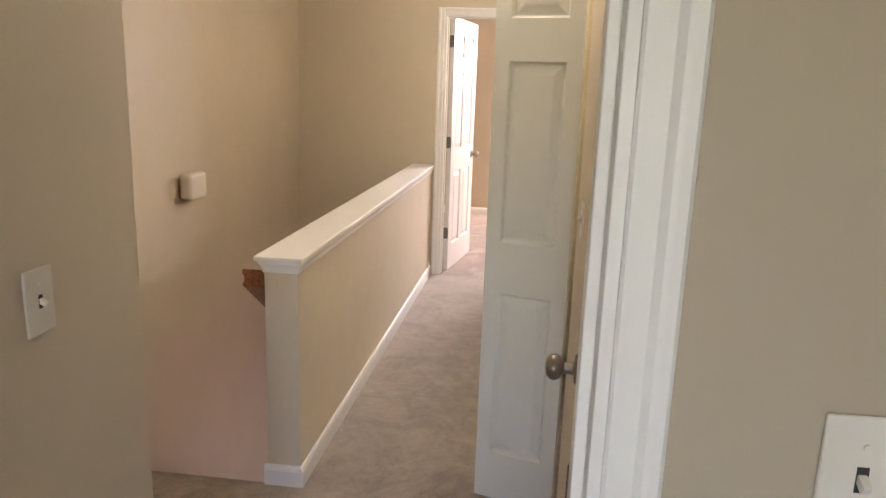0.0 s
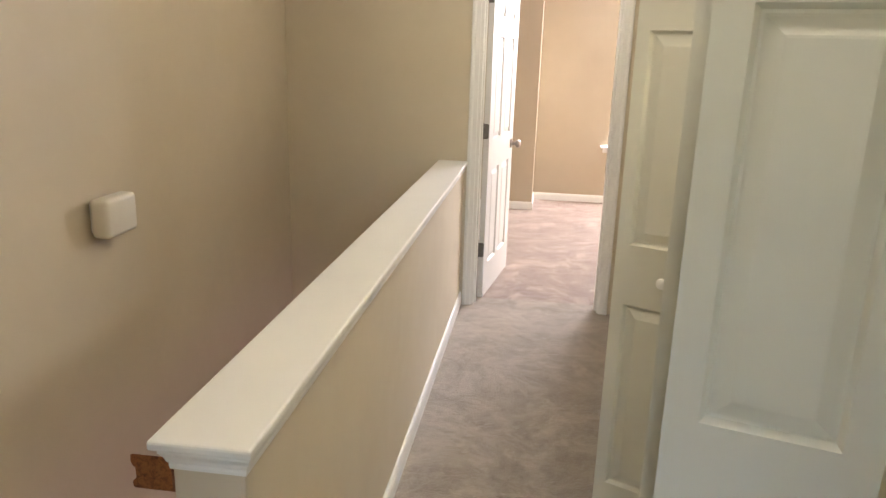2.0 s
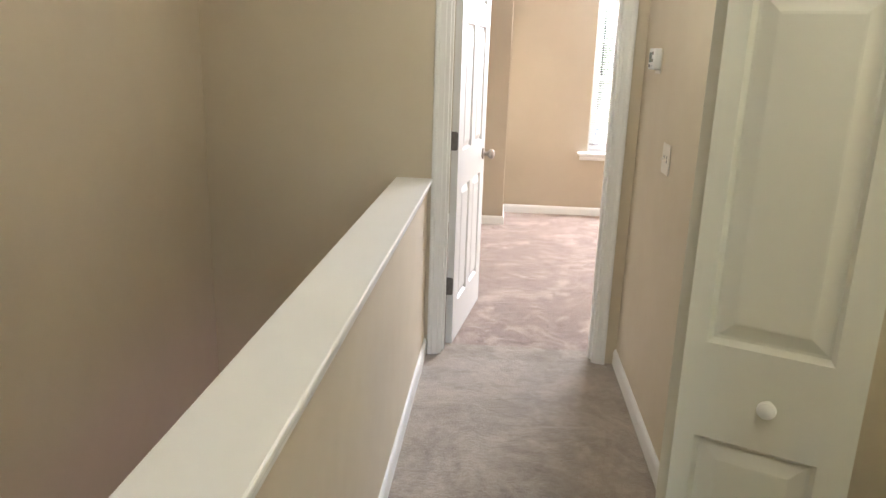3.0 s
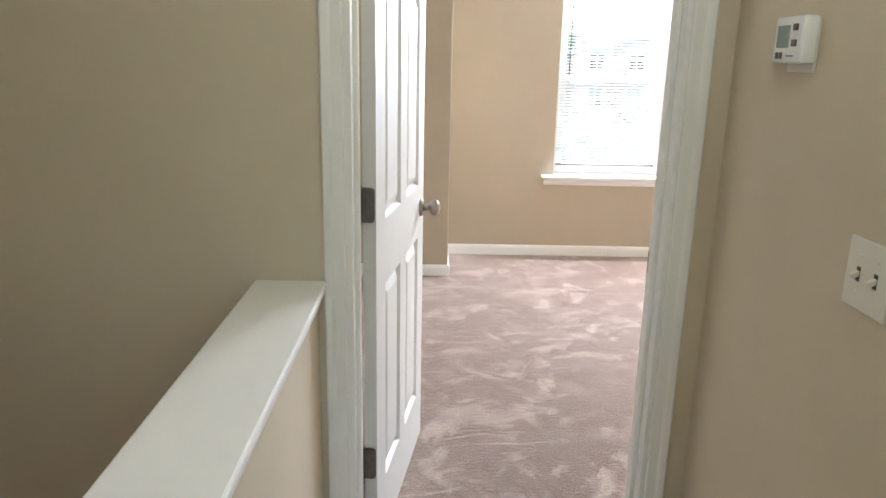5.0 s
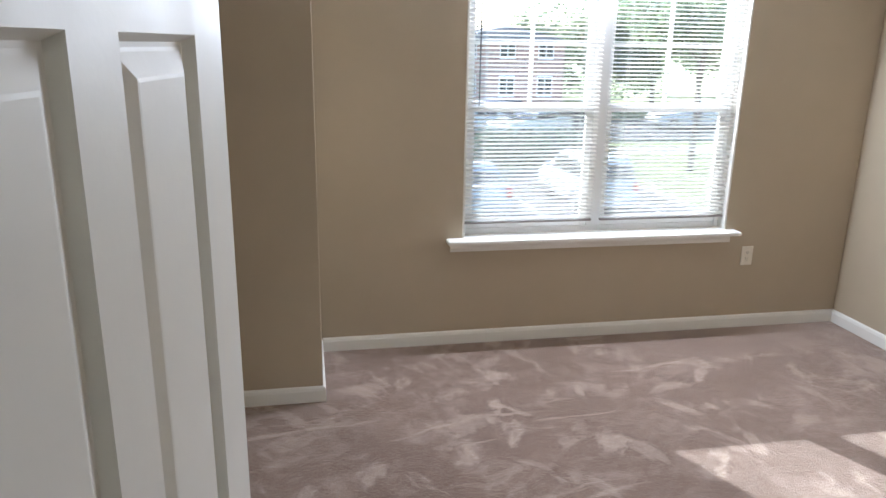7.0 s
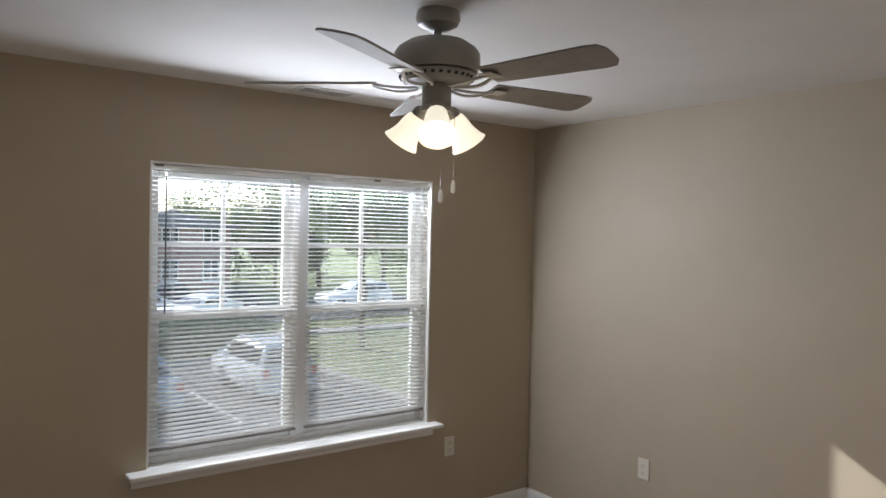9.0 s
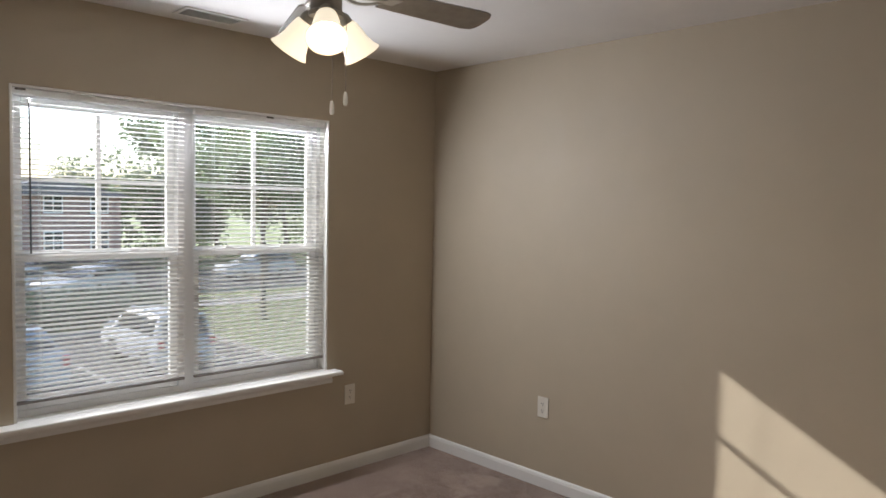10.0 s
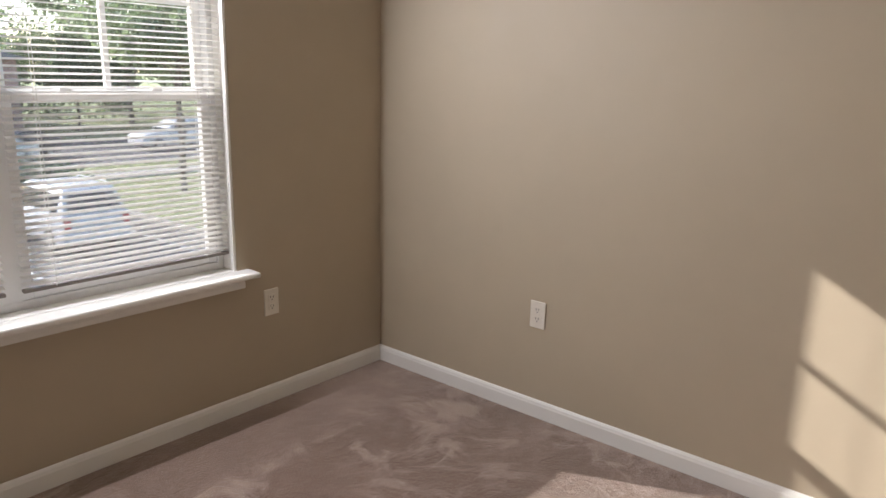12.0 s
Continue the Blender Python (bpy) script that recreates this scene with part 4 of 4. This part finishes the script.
LEAF = foliage("leaves", (0.090, 0.118, 0.066), 0.4)
LEAFL = foliage("sunny leaves", (0.118, 0.150, 0.085), 0.4)
LEAFD = foliage("dark hedge leaves", (0.045, 0.080, 0.052), 0.25)
BARK = plain("bark", (0.11, 0.085, 0.065), 0.9, 0.0, 0.3, 9, 0.6)
WHITECAR = plain("white car paint", (0.72, 0.73, 0.74), 0.25, 0.0, 0.02)
GREYCAR = plain("silver blue car paint", (0.56, 0.60, 0.64), 0.3, 0.1, 0.03)
DARKGLASS = plain("dark car glass", (0.03, 0.035, 0.04), 0.08)
RUBBER = plain("tyre rubber", (0.02, 0.02, 0.02), 0.85)
RIM = plain("alloy rim", (0.5, 0.5, 0.5), 0.3, 0.8)
REDL = plain("red lamp plastic", (0.55, 0.02, 0.02), 0.2)
BRICK = plain("brown brick", (0.38, 0.25, 0.215), 0.85, 0.0, 0.3, 3.0, 0.4)
SIDING = plain("pale siding", (0.55, 0.56, 0.55), 0.7)
ROOF = plain("grey shingles", (0.20, 0.195, 0.20), 0.9, 0.0, 0.3, 6.0)

bm = bmesh.new()
box(bm, -600, 600, -500, 700, LOW - 0.4, LOW - 0.12)
part("ground", bm, GRASS, None, "green lawn reaching the horizon", kind="structure")
G = LOW - 0.12
setting("road", [(-30, 11.6, 15.0, 29.0, G, G + 0.02), (-60, 70, 38.2, 50.0, G, G + 0.02)], ASPHALT, "grey asphalt parking lot and street")
setting("pavement", [(11.6, 11.75, 15.0, 29.0, G, G + 0.14), (-30, 11.75, 29.0, 29.15, G, G + 0.14), (-60, 70, 38.05, 38.2, G, G + 0.14), (14.5, 30, 33.5, 35.2, G, G + 0.05)], CONCRETE, "pale concrete kerbs and path")
for x in (3.3, 6.92, 10.55):
    bm = bmesh.new()
    box(bm, x - 0.05, x + 0.05, 20.4, 24.8, G + 0.02, G + 0.024)
    part("parking_line", bm, LINE, None, "worn white parking line", kind="structure")


def car(name, paint_, m, label, tall=True, L=4.7, W_=1.85):
    """A car along +y: rear at y 0, centred on x; body, glass, wheels, lamps."""
    c = thing(name, m, label, "car", "parked cars")
    hw, top = W_ / 2, 1.62 if tall else 1.45
    side = [(0.02, 0.45), (0.0, 0.75), (0.05, 1.02), (3.35, 1.02), (3.5, 1.0), (L - 0.25, 0.90), (L, 0.72), (L, 0.42), (L - 0.1, 0.28), (0.12, 0.28)]
    cab = [(0.10, 1.02), (0.28, top - 0.06), (0.45, top), (2.3, top), (2.55, top - 0.05), (3.35, 1.02)] if tall else [(0.55, 1.0), (1.25, top - 0.04), (1.5, top), (2.3, top - 0.02), (3.25, 1.0)]

    def prism(pts, w0, w1, zref):
        b = bmesh.new()
        r = []
        for s in (-1, 1):
            r.append([b.verts.new((s * (w0 + (w1 - w0) * max(0, (z - zref)) / max(0.01, top - zref)), y, z)) for y, z in pts])
        for k in range(len(pts)):
            b.faces.new((r[0][k], r[0][(k + 1) % len(pts)], r[1][(k + 1) % len(pts)], r[1][k]))
        b.faces.new(list(reversed(r[0]))); b.faces.new(r[1])
        bmesh.ops.recalc_face_normals(b, faces=b.faces)
        bmesh.ops.bevel(b, geom=list(b.edges), offset=0.04, segments=2, profile=0.5, affect="EDGES")
        return b
    part("body", prism(side, hw, hw, 2.0), paint_, c, smooth=True)
    part("cabin", prism(cab, hw - 0.04, hw - 0.20, 1.0), paint_, c, smooth=True)
    zt, zb = top - 0.14, 1.07
    for s in (-1, 1):
        f = hw - 0.035
        spans = ((0.45, 1.15), (1.25, 2.05), (2.13, 2.85)) if tall else ((1.2, 1.95), (2.02, 2.75))
        for a, b_ in spans:
            top_in = f - 0.145 * (zt - 1.0) / (top - 1.0)
            shift = 0.28 if b_ > 2.6 else 0.0
            bm = bmesh.new()
            q = [(s * (f + 0.006), a, zb), (s * (f + 0.006), b_, zb), (s * (top_in + 0.012), b_ - shift, zt), (s * (top_in + 0.012), a + (0 if tall else 0.1), zt)]
            q2 = [(x - s * 0.03, y, z) for x, y, z in q]
            v1, v2 = [bm.verts.new(p) for p in q], [bm.verts.new(p) for p in q2]
            bm.faces.new(v1); bm.faces.new(list(reversed(v2)))
            for k in range(4):
                bm.faces.new((v1[k], v1[(k + 1) % 4], v2[(k + 1) % 4], v2[k]))
            bmesh.ops.recalc_face_normals(bm, faces=bm.faces)
            part("side_window", bm, DARKGLASS, c, "dark side glass")
    bm = bmesh.new()
    yb, yt = (0.115, 0.25) if tall else (0.60, 1.15)
    q = [(-hw + 0.16, yb - 0.02, zb + 0.02), (hw - 0.16, yb - 0.02, zb + 0.02), (hw - 0.27, yt - 0.02, zt), (-hw + 0.27, yt - 0.02, zt)]
    v1, v2 = [bm.verts.new(p) for p in q], [bm.verts.new((x, y + 0.05, z)) for x, y, z in q]
    bm.faces.new(v1); bm.faces.new(list(reversed(v2)))
    for k in range(4):
        bm.faces.new((v1[k], v1[(k + 1) % 4], v2[(k + 1) % 4], v2[k]))
    bmesh.ops.recalc_face_normals(bm, faces=bm.faces)
    part("rear_window", bm, DARKGLASS, c, "dark rear glass")
    bm = bmesh.new()
    q = [(-hw + 0.14, 3.30, zb), (hw - 0.14, 3.30, zb), (hw - 0.26, 2.62, zt), (-hw + 0.26, 2.62, zt)]
    v1, v2 = [bm.verts.new(p) for p in q], [bm.verts.new((x, y - 0.05, z - 0.03)) for x, y, z in q]
    bm.faces.new(v1); bm.faces.new(list(reversed(v2)))
    for k in range(4):
        bm.faces.new((v1[k], v1[(k + 1) % 4], v2[(k + 1) % 4], v2[k]))
    bmesh.ops.recalc_face_normals(bm, faces=bm.faces)
    part("windscreen", bm, DARKGLASS, c, "dark windscreen")
    for s in (-1, 1):
        for y in (0.85, L - 0.95):
            bm = bmesh.new()
            lathe(bm, [(0.20, -0.11), (0.30, -0.11), (0.335, -0.08), (0.335, 0.08), (0.30, 0.11), (0.20, 0.11)], pose(s * (hw - 0.10), y, 0.335, 0, 90, 0), 24)
            part("tyre", bm, RUBBER, c, smooth=True)
            bm = bmesh.new()
            lathe(bm, [(0.0, -0.115), (0.19, -0.115), (0.205, -0.10), (0.205, 0.10), (0.19, 0.115), (0.0, 0.115)], pose(s * (hw - 0.10), y, 0.335, 0, 90, 0), 16)
            part("rim", bm, RIM, c, smooth=True)
        bm = bmesh.new()
        rbox(bm, s * (hw - 0.11) - 0.075, s * (hw - 0.11) + 0.075, -0.025, 0.10, 0.72, 1.0, r=0.02)
        part("tail_lamp", bm, REDL, c, "red tail lamp")
        bm = bmesh.new()
        rbox(bm, s * (hw - 0.24) - 0.13, s * (hw - 0.24) + 0.13, L - 0.12, L + 0.01, 0.62, 0.76, r=0.02)
        part("headlamp", bm, WHITEP, c, "clear headlamp")
        bm = bmesh.new()
        rbox(bm, s * (hw + 0.07) - 0.08, s * (hw + 0.07) + 0.08, 2.95, 3.08, 1.02, 1.16, r=0.03)
        part("mirror", bm, paint_, c)
        if tall:
            bm = bmesh.new()
            rbox(bm, s * 0.58 - 0.02, s * 0.58 + 0.02, 0.6, 2.3, top + 0.03, top + 0.06, r=0.008)
            for y in (0.65, 1.45, 2.22):
                rbox(bm, s * 0.58 - 0.02, s * 0.58 + 0.02, y, y + 0.06, top - 0.02, top + 0.035, r=0.008)
            part("roof_rail", bm, WHITECAR, c, "pale roof rail")
    bm = bmesh.new()
    rbox(bm, -hw + 0.05, hw - 0.05, -0.07, 0.06, 0.36, 0.56, r=0.03)
    part("bumper", bm, paint_ if tall else GREYCAR, c)
    bm = bmesh.new()
    rbox(bm, -0.15, 0.15, -0.082, -0.06, 0.62, 0.76, r=0.005)
    part("number_plate", bm, LINE, c, "plain pale number plate")
    return c


GC = G + 0.021
DARKCAR = plain("dark car paint", (0.05, 0.05, 0.06), 0.25)
car("car", WHITECAR, pose(8.75, 21.6, GC), "white estate car with a roof rack, parked on the lot", True, 4.1, 1.62)
car("car", GREYCAR, pose(4.85, 21.2, GC), "silver-blue saloon car parked beside the white line", False)
car("car", WHITECAR, pose(14.0, 40.6, GC, 0, 0, 118), "white saloon car parked aslant beyond the hedge", False)
car("car", WHITECAR, pose(11.2, 42.2, GC, 0, 0, 118), "white saloon car parked aslant along the street", False)
car("car", DARKCAR, pose(16.2, 43.6, GC, 0, 0, 118), "dark saloon car parked aslant along the street", False)
car("car", DARKCAR, pose(12.9, 45.4, GC, 0, 0, 118), "dark estate car parked along the street")
car("car", WHITECAR, pose(25.5, 43.5, GC, 0, 0, 90), "white estate car parked on the street past the lawn")


def leaves(bm, centre, radius, count, size, rng, squash=0.8):
    """Small bent leaf clumps scattered in an uneven ball, thinner towards the outside."""
    verts, faces = [], []
    for _ in range(count):
        d = Vector((rng.gauss(0, 1), rng.gauss(0, 1), rng.gauss(0, 1))).normalized()
        r = radius * rng.random() ** 0.45
        c = Vector(centre) + Vector((d.x * r, d.y * r, d.z * r * squash))
        a = Vector((rng.gauss(0, 1), rng.gauss(0, 1), rng.gauss(0, 1))).normalized()
        b = a.orthogonal().normalized()
        e = a.cross(b)
        s = size * rng.uniform(0.6, 1.4)
        q = [c - b * s, c - e * s * 0.55 + a * s * 0.2, c + b * s, c + e * s * 0.55 + a * s * 0.2]
        k = len(verts)
        verts += q
        faces.append((k, k + 1, k + 2, k + 3))
    vs = [bm.verts.new(v_) for v_ in verts]
    for f_ in faces:
        bm.faces.new([vs[i] for i in f_])


def tree(x, y, h, spread, seed, leaf, label, bare=0.35, n=9, dens=430):
    rng = random.Random(seed)
    t = thing("tree", Matrix.Translation((x, y, G)), label, "tree", "trees outside")
    bm = bmesh.new()

    def limb(a, b, r0, r1, seg=5, wob=0.12):
        last = None
        a, b = Vector(a), Vector(b)
        for i in range(seg + 1):
            u = i / seg
            p = a.lerp(b, u) + Vector((rng.uniform(-wob, wob), rng.uniform(-wob, wob), 0)) * (1 if 0 < i < seg else 0)
            r = r0 + (r1 - r0) * u
            c = [bm.verts.new(p + Vector((r * math.cos(2 * math.pi * j / 7), r * math.sin(2 * math.pi * j / 7), 0))) for j in range(7)]
            if last:
                for j in range(7):
                    bm.faces.new((last[j], last[(j + 1) % 7], c[(j + 1) % 7], c[j]))
            last = c
        return b
    r0 = 0.035 * h ** 0.9 * 0.6
    limb((0, 0, -0.1), (0.1, 0, h * 0.8), r0, r0 * 0.3)
    tips = []
    for i in range(n):
        a = 2 * math.pi * i / n + rng.uniform(-0.4, 0.4)
        z0 = h * rng.uniform(bare, 0.7)
        rr = spread * rng.uniform(0.35, 0.85)
        tip = (rr * math.cos(a), rr * math.sin(a), min(h * 0.95, z0 + h * rng.uniform(0.05, 0.3)))
        limb((0.05, 0, z0), tip, r0 * 0.35, 0.02, 4)
        tips.append(tip)
    part("trunk", bm, BARK, t, smooth=True)
    bm = bmesh.new()
    tips += [(0.1, 0, h * 0.9), (0, 0.2, h * 0.75)]
    for tip in tips:
        leaves(bm, tip, spread * rng.uniform(0.28, 0.5), dens * 2, 0.085 + 0.005 * h, rng)
    part("crown", bm, leaf, t, "loose green foliage", kind="")
    return t


tree(15.2, 28.8, 7.5, 2.8, 3, LEAFL, "young street tree with a thin trunk on the lawn", 0.5, dens=300)
tree(17.6, 33.0, 8.5, 3.0, 4, LEAFL, "young tree with a thin trunk beside the path", 0.5, dens=300)
tree(23.0, 36.0, 9.0, 3.4, 5, LEAFL, "leafy tree on the lawn", 0.45, dens=300)
far = [(-14, 60, 11, 5), (-6, 64, 12, 5.5), (3, 60, 9, 4.6), (9, 68, 10.5, 5), (20, 68, 7.5, 4.4), (24, 58, 6.8, 4.0), (29, 60, 13.5, 6), (33, 56, 13, 5.6), (40, 58, 14, 6), (48, 54, 14, 6), (57, 52, 14, 6), (31, 44, 10, 4.2), (39, 40, 11, 4.6)]
for i, (x, y, h, s) in enumerate(far):
    tree(x, y, h, s, 20 + i, LEAF if i % 3 else LEAFL, "tall leafy tree beyond the street" if y > 50 else "leafy tree beyond the lawn", 0.15, 12, 520)

# woods behind the street trees
rng = random.Random(5)
bm = bmesh.new()
for x0, x1, dens, hh in ((-40, 8, 26, 8.0), (8, 14.5, 26, 10.5), (14.5, 25, 24, 5.6), (25, 100, 36, 15.0)):
    for i in range(int((x1 - x0) * dens / 10)):
        x = rng.uniform(x0, x1)
        y = rng.uniform(66, 78)
        z = hh * rng.random() ** 0.8
        leaves(bm, (x, y, z), rng.uniform(1.3, 2.6), 190, 0.23, rng)
tagged(part("woods", bm, LEAF), "dense green woods beyond the street", "woods", kind="stuff").location = (0, 0, G)

# clipped hedge between the lot and the street
for k, (x0, x1, hy) in enumerate(((-20, 3, 30.6), (3, 11.8, 30.4), (2, 12.4, 33.4), (2, 12.2, 31.9))):
    rng = random.Random(60 + k)
    hd = thing("hedge", Matrix.Translation((x0, hy, G)), "low dark green hedge beyond the parking lot", "hedge", "hedges")
    bm = bmesh.new()
    n = int((x1 - x0) * 3.2)
    for i in range(n):
        leaves(bm, ((x1 - x0) * (i + 0.5) / n, rng.uniform(-0.2, 0.2), 0.62), 0.85, 60, 0.12, rng, 0.75)
    part("foliage", bm, LEAFD, hd)


def house(x, y, w, d, h, wall_mat, label, storeys=2):
    hs = thing("house", Matrix.Translation((x, y, G)), label, "house")
    bm = bmesh.new()
    box(bm, 0, w, 0, d, 0, h)
    bmesh.ops.recalc_face_normals(bm, faces=bm.faces)
    part("wall", bm, wall_mat, hs)
    bm = bmesh.new()
    rz = h + w * 0.12
    r = [[bm.verts.new(p) for p in ((-0.5, yy, h), (w / 2, yy, rz), (w + 0.5, yy, h), (w + 0.5, yy, h - 0.15), (-0.5, yy, h - 0.15))] for yy in (-0.5, d + 0.5)]
    for k in range(5):
        bm.faces.new((r[0][k], r[0][(k + 1) % 5], r[1][(k + 1) % 5], r[1][k]))
    bm.faces.new(list(reversed(r[0]))); bm.faces.new(r[1])
    bmesh.ops.recalc_face_normals(bm, faces=bm.faces)
    part("roof", bm, ROOF, hs)
    for s in range(storeys):
        for k in range(3):
            cx, cz = w * (k + 0.5) / 3, 1.7 + s * 2.8
            bm = bmesh.new()
            rbox(bm, cx - 0.62, cx + 0.62, -0.06, -0.002, cz - 0.80, cz + 0.80, r=0.01, seg=1)
            wn = part("window", bm, VINYL, hs)
            bm = bmesh.new()
            for px in (-0.29, 0.29):
                for pz in (-0.37, 0.37):
                    box(bm, cx + px - 0.25, cx + px + 0.25, -0.066, -0.0605, cz + pz - 0.33, cz + pz + 0.33)
            part("pane", bm, DARKGLASS, wn, "dark panes")
    return hs


house(11.0, 57, 9.0, 8, 5.0, BRICK, "brown brick two-storey house beyond the street")
house(-22, 56, 13, 9, 5.6, SIDING, "pale sided two-storey house beyond the street")
